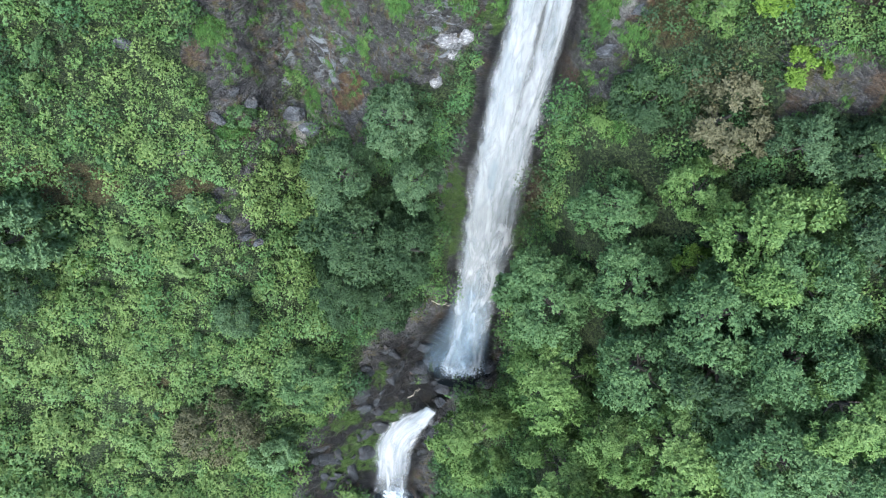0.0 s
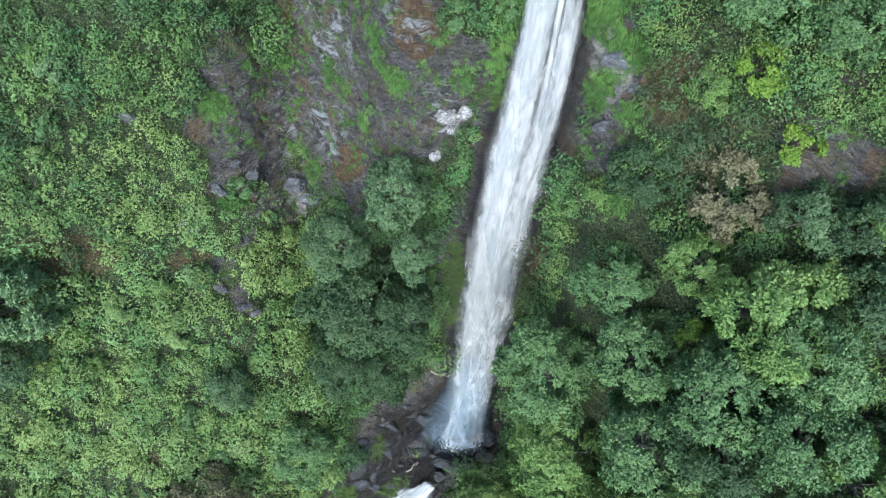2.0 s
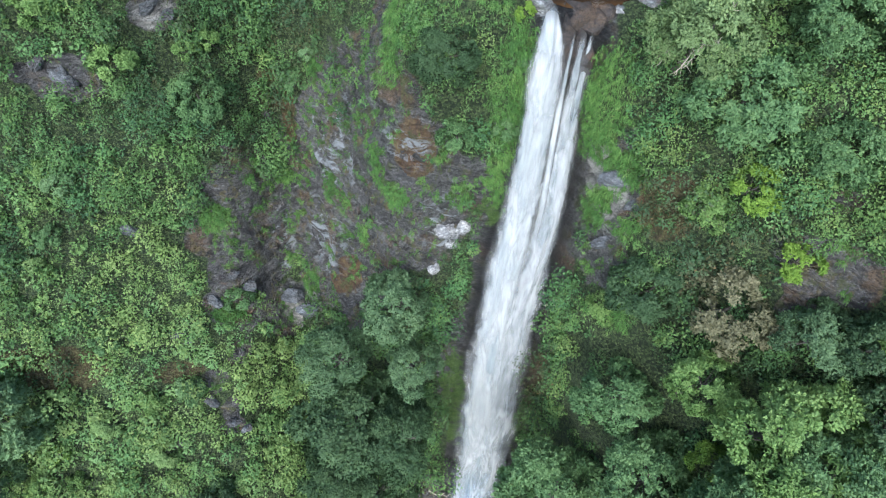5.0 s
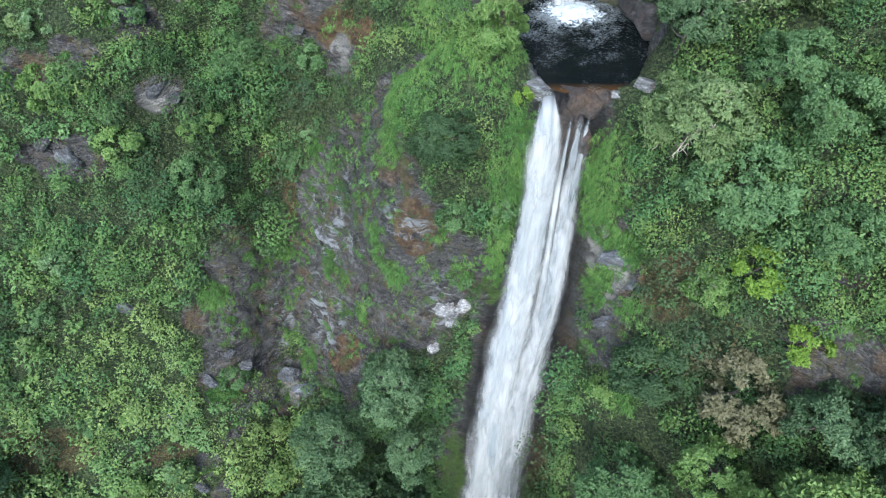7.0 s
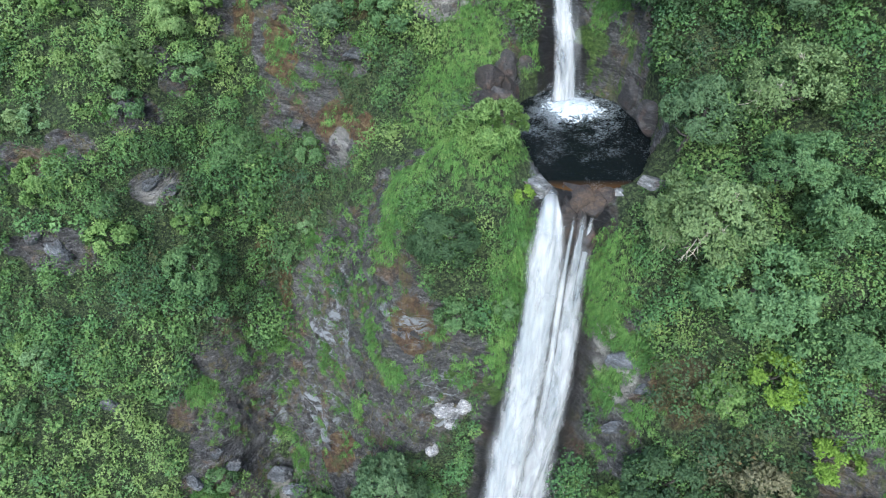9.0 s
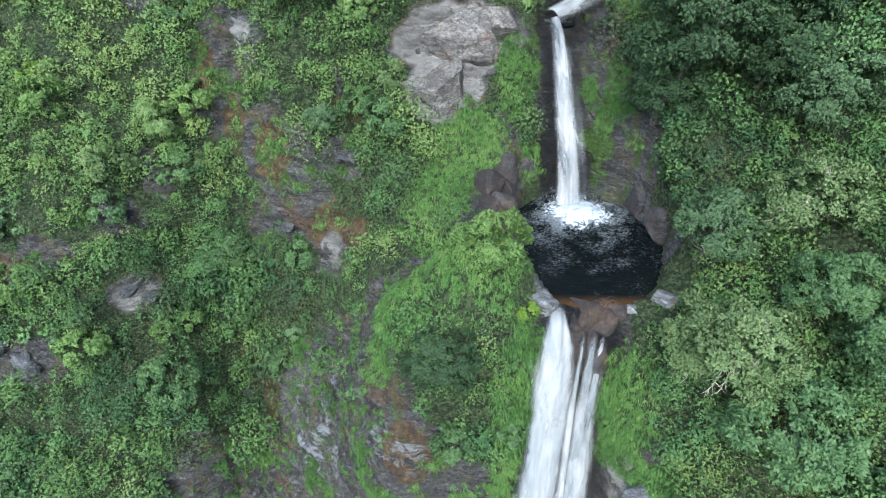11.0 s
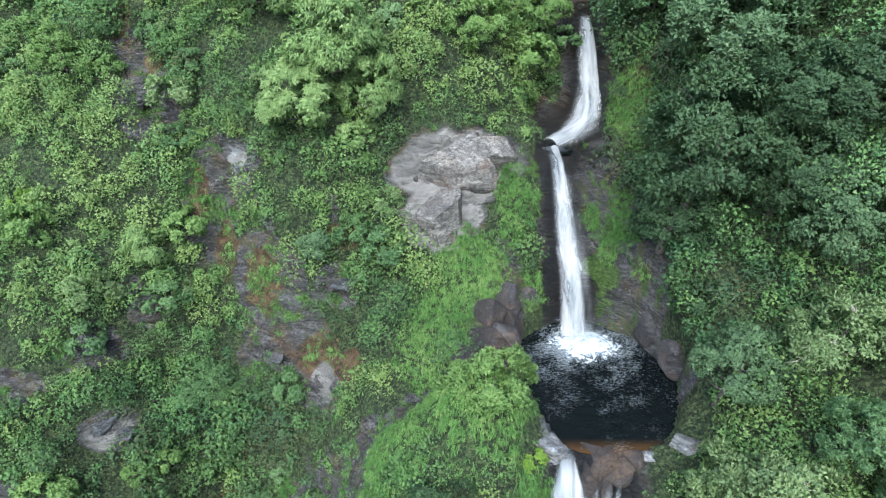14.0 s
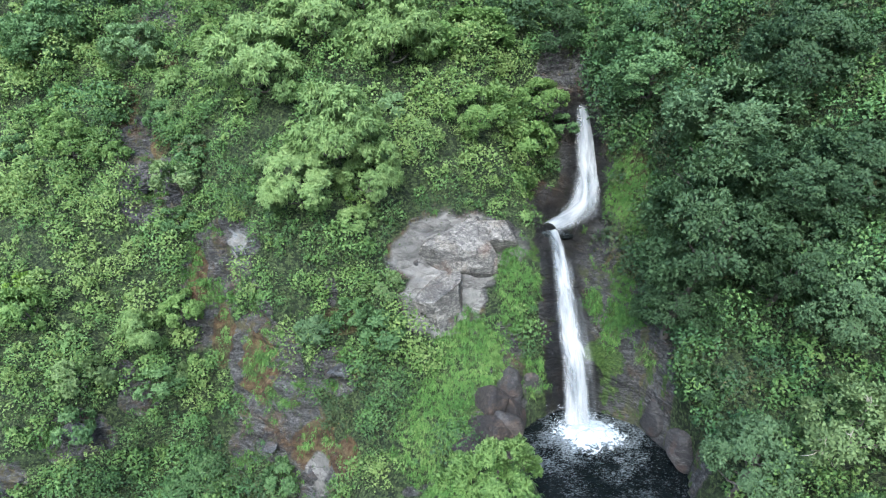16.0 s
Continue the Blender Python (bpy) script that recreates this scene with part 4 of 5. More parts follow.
top_fall = thing_at_origin("waterfall", "curved white chute of water above a rock ledge", "waterfall")
fall_sheet("water_sheet", FALL_TOP, top_fall, CHUTE, 0.6, 110, 24, 1.0, (0.5, 0), 0.25, 6)
fall_sheet("water_veil", FALL_TOP, top_fall, VEIL, 0.5, 110, 24, 1.2, (1, 0), 0.3, 7)

low_fall = thing_at_origin("waterfall", "short white cascade over black rock below the tall fall", "waterfall")
fall_sheet("water_sheet", FALL_LOW, low_fall, FALL, 0.5, 110, 26, 1.0, (0.8, 4.0), 0.5, 8, 0.4)
fall_sheet("water_veil", FALL_LOW[1:], low_fall, VEIL, 0.7, 110, 26, 1.2, (1, 0.5), 0.5, 9)
foam_patch("foam", (-7.5, -0.6, -11.3), 2.4, 2.0, low_fall, 0.6)


def pool(name, n, label, lip=1.05):
    cx, cy, rx, ry, z = BASINS[n]
    rings, around = 60, 120
    r, a = np.meshgrid(np.linspace(0.01, lip, rings), np.linspace(0, 2 * np.pi, around, endpoint=False), indexing="ij")
    rim = 1 + 0.05 * np.sin(3 * a + 1.0 + n) + 0.035 * np.sin(5 * a + 2 * n)
    x, y = cx + rx * r * rim * np.cos(a), cy + ry * r * rim * np.sin(a)
    pp = np.stack([x, y, 0 * x], -1)
    zz = z + 0.06 * fbm(pp * (1.2, 2.4, 1), 3)
    idx = np.arange(rings * around).reshape(rings, around)
    nxt = np.roll(idx, -1, 1)
    faces = np.stack([idx[:-1], idx[1:], nxt[1:], nxt[:-1]], -1).reshape(-1, 4)
    swirl = np.exp(-(((x - cx) / rx) ** 2 + ((y - cy - 0.6 * ry) / (0.7 * ry)) ** 2))
    shallow = smooth(0.74, 1.02, (cy - y) / ry) * 0.9 if n == 0 else 0 * x
    me = mesh_of(name, np.stack([x, y, zz], -1).reshape(-1, 3), faces, [POOL_WATER], True, {"foam": swirl.ravel(), "shallow": shallow.ravel()})
    return tagged(new(name, me), label, "water", kind="structure")


pool("water_pool", 0, "round black plunge pool streaked with foam above the cliff", 1.02)
pool("water_foot", 1, "dark splash pool at the foot of the tall fall", 1.1)
pool("water_ledge", 2, "small dark pool on the rock ledge", 1.05)
pool("water_stream", 3, "dark stream pool below the cascade", 1.2)


# ---- leaves ----
def leaf_arrays(c, d, length, width, outward, seed=0, crisp=0.7):
    """Small three-cornered leaves at c that point along d: verts, faces and soft normals."""
    r = np.random.default_rng(seed)
    n = len(c)
    face = unit(r.normal(size=(n, 3)) * 0.6 + 0.7 * outward + (0, -0.3, 0.5))
    side = unit(np.cross(d, face))
    length, width = np.broadcast_to(length, n)[:, None], np.broadcast_to(width, n)[:, None]
    flip = np.sign(np.einsum("ij,ij->i", np.cross(side, d), outward))[:, None]
    side = side * np.where(flip == 0, 1, flip)
    v = np.stack([c - side * width * 0.5, c + side * width * 0.5, c + d * length], 1).reshape(-1, 3)
    bend = unit(0.6 * outward + crisp * unit(np.cross(side, d)))
    return v, np.arange(3 * n, dtype=np.int32).reshape(-1, 3), np.repeat(bend, 3, axis=0)


def crown_mesh(name, material, seed, clumps=46, leaves=150, squat=0.8, droop=0.2, size=0.34, slim=0.55):
    """A crown of radius 4 round the origin: boughs that bulge out of it, each with clumps of leaves and gaps between them."""
    r = np.random.default_rng(seed)
    boughs = max(int(clumps / 4.2), 6)
    h = 1 - 1.45 * (np.arange(boughs) + 0.35) / boughs
    turn = np.arange(boughs) * 2.39996 + r.uniform(0, 6)
    d = np.stack([np.sqrt(1 - h * h) * np.cos(turn), np.sqrt(1 - h * h) * np.sin(turn), h], -1)
    d = unit(d + r.normal(size=d.shape) * 0.22)
    heart = d * r.uniform(2.1, 3.1, boughs)[:, None] * (1, 1, squat)
    girth = r.uniform(1.0, 1.65, boughs)
    b = np.repeat(np.arange(boughs), (clumps * 5.2 * girth**2 / (girth**2).sum()).astype(int))
    way_c = unit(r.normal(size=(len(b), 3)) + 0.9 * unit(heart)[b] + (0, 0, 0.65))
    mid = heart[b] + way_c * (girth[b] * r.uniform(0.75, 1.0, len(b)))[:, None] * (1, 1, 0.8)
    rad = r.uniform(0.32, 0.62, len(b))
    total = clumps * leaves * 0.97
    k = np.repeat(np.arange(len(b)), np.maximum((total * rad**2 / (rad**2).sum()).astype(int), 3))
    way = unit(r.normal(size=(len(k), 3)) + 0.7 * way_c[k] + (0, 0, 0.45))
    place = mid[k] + way * (rad[k] * r.uniform(0.45, 1.05, len(k)))[:, None] * (1, 1, 0.7)
    point = unit(way * 0.6 + way_c[k] * 0.3 + r.normal(size=way.shape) * 0.5 - (0, 0, droop))
    length = 1.06 * size * r.uniform(0.7, 1.3, len(k))
    v, f, soft_n = leaf_arrays(place, point, length, length * slim, unit(way * 0.6 + 0.5 * way_c[k] + 0.5 * unit(heart)[b[k]]), seed)
    # Random per bough and clump; painted light: higher, outward leaves paler, inner ones shaded.
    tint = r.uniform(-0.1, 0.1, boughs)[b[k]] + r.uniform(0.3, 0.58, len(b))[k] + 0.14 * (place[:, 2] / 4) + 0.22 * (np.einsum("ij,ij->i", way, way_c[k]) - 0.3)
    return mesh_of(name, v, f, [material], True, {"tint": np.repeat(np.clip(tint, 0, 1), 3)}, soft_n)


def tube(points, radii, sides=7):
    """A tapered tube along points."""
    p = np.asarray(points, float)
    t = unit(np.gradient(p, axis=0))
    a = unit(np.cross(t, (0.31, 0.9, 0.2)))
    b = np.cross(t, a)
    ang = np.linspace(0, 2 * np.pi, sides, endpoint=False)
    v = p[:, None] + np.asarray(radii)[:, None, None] * (np.cos(ang)[None, :, None] * a[:, None] + np.sin(ang)[None, :, None] * b[:, None])
    idx = np.arange(len(p) * sides).reshape(len(p), sides)
    nxt = np.roll(idx, -1, 1)
    return v.reshape(-1, 3), np.stack([idx[:-1], nxt[:-1], nxt[1:], idx[1:]], -1).reshape(-1, 4)


def joined(pieces):
    vs_, fs_, n = [], [], 0
    for v, f in pieces:
        vs_.append(v)
        fs_.append(f + n)
        n += len(v)
    return np.concatenate(vs_), np.concatenate(fs_)


def trunk_mesh(name, seed, foot):
    """A trunk with tapered limbs that reach into the crown; the crown's middle is at the origin."""
    r = np.random.default_rng(seed)
    z = np.linspace(foot, 0.6, 16)
    bend = np.cumsum(r.normal(size=(16, 2)) * 0.1, axis=0)
    bend -= bend[-1]
    stem = np.column_stack([bend[:, 0], bend[:, 1] - 0.42 * np.minimum(z, 0), z])
    pieces = [tube(stem, np.linspace(0.42, 0.12, 16))]
    for n in range(9):
        h = r.uniform(-3.6, -0.4)
        a = n * 2.4 + r.uniform(-0.4, 0.4)
        reach = r.uniform(1.2, 2.2)
        base = np.array([np.interp(h, z, bend[:, 0]), np.interp(h, z, stem[:, 1]), h])
        tip = base + (math.cos(a) * reach, math.sin(a) * reach, r.uniform(0.6, 1.4))
        bow = base + (tip - base) * 0.5 + (0, 0, -0.25)
        pieces.append(tube([base, bow, tip], [0.14, 0.09, 0.03], 5))
    return mesh_of(name, *joined(pieces), [BARK])


def twig_mesh(name, seed):
    """One bare branch with side shoots."""
    r = np.random.default_rng(seed)
    d = unit(r.normal(size=3) + (0, -0.6, 0.9))
    p0 = d * 1.9
    p1 = p0 + d * r.uniform(1.6, 2.3) + r.normal(size=3) * 0.15
    pieces = [tube([p0, (p0 + p1) / 2 + r.normal(size=3) * 0.1, p1], [0.06, 0.04, 0.015], 4)]
    for m in range(7):
        q0 = p0 + (p1 - p0) * r.uniform(0.3, 0.95)
        q1 = q0 + unit(d + r.normal(size=3) * 0.8) * r.uniform(0.5, 1.0)
        pieces.append(tube([q0, (q0 + q1) / 2 + r.normal(size=3) * 0.05, q1], [0.032, 0.022, 0.009], 4))
    return mesh_of(name, *joined(pieces), [TWIG.mat])


LOOKS = {
    "mid": ("broadleaf tree with a dense mid-green crown", 46, 195, 0.85, 0.2, 0.27, 0.85),
    "bright": ("broadleaf tree with a billowing bright green crown", 42, 205, 0.85, 0.15, 0.28, 0.9),
    "yellow": ("small tree with yellow-green leaves", 40, 180, 0.9, 0.1, 0.3, 0.85),
    "dark": ("tall tree with a dark blue-green crown", 52, 180, 1.05, 0.25, 0.27, 0.85),
    "grey": ("tree with a soft grey-green crown", 50, 180, 0.9, 0.2, 0.26, 0.8),
    "pale": ("low tree with pale, silvery green leaves", 40, 170, 0.8, 0.1, 0.34, 0.9),
    "brown": ("tree with a brownish, thinning crown", 44, 150, 0.85, 0.25, 0.26, 0.8),
    "olive": ("open olive-green tree with bare twigs", 42, 170, 0.85, 0.1, 0.28, 0.85),
    "droop": ("tree with hanging light leaves", 56, 190, 1.15, 0.95, 0.4, 0.42),
}
CROWNS, TRUNKS = {}, [trunk_mesh("trunk", 100, -11), trunk_mesh("trunk", 101, -22)]
TWIGS = [twig_mesh("twig", 5 + n) for n in range(6)]
for n, (kind, (label, clumps, leaves, squat, droop, size, slim)) in enumerate(LOOKS.items()):
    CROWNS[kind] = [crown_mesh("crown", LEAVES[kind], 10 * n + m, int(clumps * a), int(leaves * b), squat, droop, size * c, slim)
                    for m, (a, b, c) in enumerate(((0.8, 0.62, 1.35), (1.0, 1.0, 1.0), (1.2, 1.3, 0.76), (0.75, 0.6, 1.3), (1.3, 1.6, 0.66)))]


def tree(kind, x, y, z, radius, group, n, far=False):
    """A tree whose crown's middle stands at x, y, z; its trunk runs down into the slope."""
    r = np.random.default_rng(1000 + n)
    s = radius / 4.3
    ob = empty("tree", (x, y, z), LOOKS[kind][0] + " " + group[1], "tree", group[0])
    ob.rotation_euler = (radians(r.uniform(-6, 6)), radians(r.uniform(-6, 6)), -1.3 if 7 < x < 11 and y < 20 else r.uniform(-0.5, 0.5))
    fine = 4 if radius > 2.1 and z > 65 and kind == "dark" else 2 if radius > 3.4 or (radius > 2.1 and z > 65) else 0 if radius < 2.2 else 1
    ob.scale = (s * r.uniform(0.92, 1.08), s * r.uniform(0.92, 1.08), s * r.uniform(0.95, 1.15))
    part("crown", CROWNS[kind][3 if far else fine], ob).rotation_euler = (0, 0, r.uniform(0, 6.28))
    high = (z - ground(x, y)) / s
    part("trunk", TRUNKS[0 if high < 9 else 1], ob)
    if kind == "olive" and radius > 2:
        for branch in TWIGS:
            part("twig", branch, ob, "bare pale twig")


def dead_branch(place, toward, length, seed):
    """A bleached branch lying on the rock, with a few side shoots."""
    r = np.random.default_rng(seed)
    d = unit(np.array(toward, float))
    p = [d * length * t + r.normal(size=3) * 0.05 * length * (0 < t < 1) for t in (0, 0.35, 0.7, 1)]
    ob = empty("dead_branch", place, "bleached bare branch caught on wet rock beside the fall", "branch", "dead branches on the rock")
    part("stem", mesh_of("stem", *tube(p, [0.09, 0.075, 0.05, 0.02], 6), [TWIG.mat]), ob)
    for n in range(3):
        q = p[1] + (p[3] - p[1]) * r.uniform(0, 0.9)
        tip = q + unit(d + r.normal(size=3) * 0.6) * length * r.uniform(0.2, 0.35)
        part("twig", mesh_of("twig", *tube([q, (q + tip) / 2 + r.normal(size=3) * 0.03, tip], [0.04, 0.03, 0.012], 5), [TWIG.mat]), ob)


for n, (place, toward, length) in enumerate((((9.2, 29.9, 44.6), (1, 0.1, 0.25), 2.2), ((8.9, 30.0, 43.6), (1, 0.2, 0.1), 1.5), ((9.6, 29.8, 44.0), (0.9, -0.1, 0.4), 1.6), ((-1.6, 22.5, 13.3), (1, -0.3, -0.2), 2.4), ((-5.2, 12.5, -2.3), (0.8, 0.5, 0.2), 2.2))):
    dead_branch(place, toward, length, 900 + n)

RIGHT_BANK = """mid 8.9 16.2 36 5.2; mid 12.6 19.9 47.6 3.0; bright 16.9 18.5 52.9 2.6; bright 20.6 14.6 54.6 4.2; mid 14.6 14.9 44.6 4.0; mid 18.0 10.7 50.3 4.1; mid 22.6 11.8 54 3.8;
mid 15.8 8.5 42.5 5.0; dark 19.3 7.6 46.5 4.1; mid 22.5 7.8 51 3.9; bright 10.2 9.6 32 4.6; bright 14.5 3.8 36.2 3.7; bright 17.8 2.8 42.4 4.5; mid 21.8 2.7 47 4.6; bright 25.5 4.8 51 3.5;
bright 3.7 6.0 10 5.8; bright 11.2 1.5 27 4.8; mid 25.7 0.3 47 3.8; yellow 17.8 15.2 48.6 1.5; bright 14.5 -3 31 4.5; mid 20 -4 40 4.6; mid 8.5 -3 17 4.6"""
CLIFF_TREES = """dark 14.6 25.4 53.6 2.9; brown 18.4 22.6 55.6 3.4; grey 22.1 19.4 57.8 2.5; dark 24.9 18.1 59.4 2.4; bright 12.4 26.4 49.4 1.5; olive 13.5 33.2 69.2 2.5; olive 14.4 31.2 70.4 3.0; mid 16.6 28.8 67.6 3.8;
yellow 18.3 26.3 63.4 1.7; yellow 20.9 23.1 60.6 1.6; bright 16.4 26.9 60.6 1.8; mid 20.3 29.8 71.8 2.5; mid 21.5 25.7 66.8 2.5; mid 18.6 32.5 72.9 2.2; mid 24 28 72 2.6; mid 24.6 23 67 2.4"""
LEFT_TREES = """dark -3.3 25.6 23.6 2.6; mid -2.2 27.4 29.1 2.2; dark -4.3 22.8 15.2 2.2; grey -9.6 26.9 39.2 3.8; grey -4.1 29.3 44.5 3.4; grey -2.4 25.4 41.0 2.6; dark -8.1 23.3 33.0 5.3; dark -3.9 21.7 34.1 4.1; dark -10.6 19.7 25.7 3.7; dark -6.5 19.0 24.9 3.4; pale -41.8 23.2 34 5.3; grey -43.0 18.5 30 4.2; mid -16.8 12.9 13 4.0; brown -27.0 7.5 12 5.4;
pale -21.4 5.0 6.2 3.4; grey -23.1 18.2 22.4 3.0; dark 0.4 34.9 66 2.2; mid 1.0 33.6 60.2 1.4; bright -30.3 44.9 63 2.3; bright -26.1 43.9 58.4 2.1; mid -20.9 44.5 54 2.9; mid -17.4 51.1 61.6 2.3; dark -12.5 24 20 3.2"""
UPPER_TREES = """grey 15.2 37.6 73 2.5; dark 15.7 45.9 81.5 4.6; dark 18.6 42.6 80.8 2.9; olive 18.8 36.6 75.4 2.9; dark 14.9 43.4 73.2 1.7; dark 14.5 46.6 77.4 2.8; grey 17.4 50.2 86.5 4.7; mid 14.7 57.5 89 3.4; dark 18.6 44.6 84.5 3.4; dark 21.4 43.8 85 3;
grey 20.2 40.6 79.4 2.7; dark 20.6 49.6 90.6 3.8; mid 14.4 60.6 92.4 2.5; droop -12.8 60.5 89.5 3.9; droop -9.2 62.6 92.8 3.5; droop -6.8 55.6 85.4 3.5; droop -9 53.8 82.2 2.9; droop -3.2 62 91.6 3.7; droop -4.4 54.6 82.8 2.3;
bright 3.2 59 86.4 2.6; bright 8.1 63.2 87 2.4; bright 2.4 64 91.6 3.2; bright 6.0 60.4 81.2 1.7; olive -19.3 58.8 81.8 2.0; bright -18.3 54.6 73 1.7; bright -28 61.2 84 2.2; pale -24.6 66.8 90.5 2.8; mid -32.6 67.5 90.5 3.2;
bright -27.6 51.8 74.2 2.0; olive -24 50.4 70 2.0; mid -19.6 52.2 68.4 1.8; mid -3.5 50.2 73.4 1.8; grey -8.1 50.8 73 1.6; bright 7.1 60.6 84 2.0; mid 9.9 63.4 84.8 1.5; grey 13.5 64 89.5 1.9; dark 9.4 65.8 92.4 2.8; dark 14.9 48.6 78.5 2.4"""


def plant(text, group, start):
    for n, row in enumerate(text.replace("\n", " ").split(";")):
        kind, *v = row.split()
        tree(kind, *(float(a) for a in v), group, start + n)


plant(RIGHT_BANK, ("trees on the bank beside the tall fall", "on the steep bank"), 0)
plant(CLIFF_TREES, ("trees on the cliff beside the fall", "on the cliff"), 40)
plant(LEFT_TREES, ("trees on the far slope", "on a rocky slope"), 80)
plant("bright 3.1 38.4 71.4 2.2; bright 1.6 39.4 70.4 1.5; yellow 5.1 36.6 67.9 0.8; mid 4.9 36.0 65 0.9; mid 4.4 34.6 60 1.0", ("bushes on the knoll", "on the grassy knoll"), 180)
plant(UPPER_TREES, ("trees above the pool", "above the pool"), 120)
# Bushes that stand out of the scrub.
bushes = np.random.default_rng(77)
BUSHES = ("bright", "olive", "mid", "pale", "mid", "yellow", "droop")
for n in range(64):
    x, y = bushes.uniform(-34, -1), bushes.uniform(46, 68)
    if n % 3 == 0:
        x, y = bushes.uniform(-42, -19), bushes.uniform(8, 44)
    tree(BUSHES[n % 7], x, y, ground(x, y) + 0.6, bushes.uniform(0.9, 1.7), ("bushes on the slopes", "on a steep slope"), 400 + n)
# Woods that close the slope above and behind.
woods = np.random.default_rng(31)
WOODS = ("mid", "dark", "mid", "olive", "bright", "dark")
for n in range(26):
    x, y = woods.uniform(-36, 32), woods.uniform(66, 84)
    tree(WOODS[n % 6], x, y, ground(x, y) + 1.6, woods.uniform(2.2, 3.6), ("trees on the hilltop", "on the hilltop"), 200 + n, True)
for n in range(16):
    x, y = woods.uniform(25, 31), woods.uniform(2, 46)
    tree(WOODS[n % 6], x, y, ground(x, y) + 3.0, woods.uniform(2.4, 3.4), ("trees on the bank beside the tall fall", "on the steep bank"), 300 + n, True)


# ---- scrub: low growth all over the slopes, too much to count ----
cell = 0.25 * (land[:-1, :-1] + land[1:, :-1] + land[1:, 1:] + land[:-1, 1:])
cell_n = unit(normal[:-1, :-1] + normal[1:, 1:])
mean4 = lambda a: 0.25 * (a[:-1, :-1] + a[1:, :-1] + a[1:, 1:] + a[:-1, 1:])
area = np.linalg.norm(np.cross(land[1:, :-1] - land[:-1, :-1], land[:-1, 1:] - land[:-1, :-1]), axis=-1)
cell_rock, cell_grass, cell_flat = mean4(rock), mean4(grassy), mean4(np.clip(flat, 0, 1))
in_pool = np.zeros(cell.shape[:2], bool)
for n, b in enumerate(BASINS):
    in_pool |= (basin_far(n, cell[..., 0], cell[..., 1]) < 1.1) & (np.abs(cell[..., 2] - b[4]) < 3.5)
reach = np.linalg.norm(cell - (0, 8, 92), axis=-1)
seen = (cell[..., 0] > -0.68 * reach - 2) & (cell[..., 0] < 30) & (cell[..., 1] < 92) & (cell[..., 1] > -7)
bare = np.clip(cell_rock - 0.2 * (fbm(cell / 2.5 + 40, 3) > 0.12), 0, 1)
near_pool = (basin_far(0, cell[..., 0], cell[..., 1]) < 1.24) * (np.abs(cell[..., 2] - POOL_Z) < 3.0)
weight = area * seen * ~in_pool * np.maximum(1 - smooth(0.35, 0.75, bare), 0.035 * (cell_rock > 0.5) * (mean4(wet) < 0.3)) * (1 - 0.93 * cell_grass) * (1 - smooth(0.0, 0.3, near_pool)) * (1 - smooth(0.02, 0.25, mean4(fall_zone))) * (1 - smooth(0.05, 0.3, mean4(slab))) * (1 - patches("0.5 42.9 68 4 1.6 2.5; -3 41.2 65.5 2.5 1.4 2.5; 3.4 46.2 69.4 1.7 2.4 2; 8.2 60 79.8 1.7 2.6 2.4; -20 60 81 1.2 3 2.5; -15.5 56 76 1.3 3 3.5; -10.5 51.5 70 1.4 2.5 2.5; -30.5 46.5 63 2.4 2.5 1.4; 1 33.2 49.8 1.8 1.8 1.6; -0.5 32.6 45.5 1.8 1.8 1.6; -14.2 38 30.5 1.8 1.8 1.6; -16.5 39.3 31.4 1.8 1.8 1.6; 12.1 31.2 58.5 1.8 1.8 1.6; 11.8 30.6 55.7 1.8 1.8 1.6", cell))
weight *= 1 - patches("2.7 39.1 69 3 3.2 4; -0.4 40.7 67 2 3 3; -2.8 41 65.5 2.4 2.2 2.5", cell)
weight *= (1 - 0.96 * smooth(0.25, 0.7, mean4(cliff))) * (1 - 0.5 * smooth(0.3, 0.8, mean4(outcrop)))
weight *= np.where((cell[..., 0] > 11) & (cell[..., 2] < 50), 0.16, np.where((cell[..., 0] > 11.5) & (cell[..., 2] > 60), 1.7, 1.0)) * np.where(cell[..., 1] > 84, 0.1, np.where(cell[..., 1] > 74, 0.5, 1.0))


def scatter(w, count, seed):
    """Random cells of the ground with probability w: places and normals."""
    r = np.random.default_rng(seed)
    flat_w = w.ravel() / w.sum()
    k = r.choice(flat_w.size, count, p=flat_w)
    i, j = np.unravel_index(k, w.shape)
    a, b = r.random((2, count, 1))
    p = (land[i, j] * (1 - a) + land[i + 1, j] * a) * (1 - b) + (land[i, j + 1] * (1 - a) + land[i + 1, j + 1] * a) * b
    return p, cell_n[i, j], r


# Where the low growth is darker or brighter: x y z, half-lengths, by how much.
TINTS = """-5 43 62 5 4 5 0.15; -21.4 44.1 52.9 6.9 4.5 7.5 -0.14; -12.8 49.4 58 3.6 2.2 3.8 -0.18; -3.7 43.7 66 2.6 4.1 1.5 0.2; -25.3 53.9 74.3 8.9 5.4 6.2 0.08; -17.4 53.7 67.9 1.3 2.1 3.2 0.35; -20.3 48.4 59.5 6.7 3.1 4.2 -0.1; 2 61 87 7 7 7 0.18; -28 56 77 9 9 9 0.2; -37.5 10.4 15.2 11.3 6.6 7.0 0.15; -24.1 15.3 17.3 6.3 3.9 5.0 -0.15"""
SHRUBS = 12600
base, out, r = scatter(weight, SHRUBS, 3)
depth = np.linalg.norm(base - (0, 5, 92), axis=1)
width = r.lognormal(-0.55, 0.38, SHRUBS) * (0.75 + depth / 160)
big = r.random(SHRUBS) < 0.13
width = np.clip(np.where(big, width * 1.9, width), 0.35, 2.6)
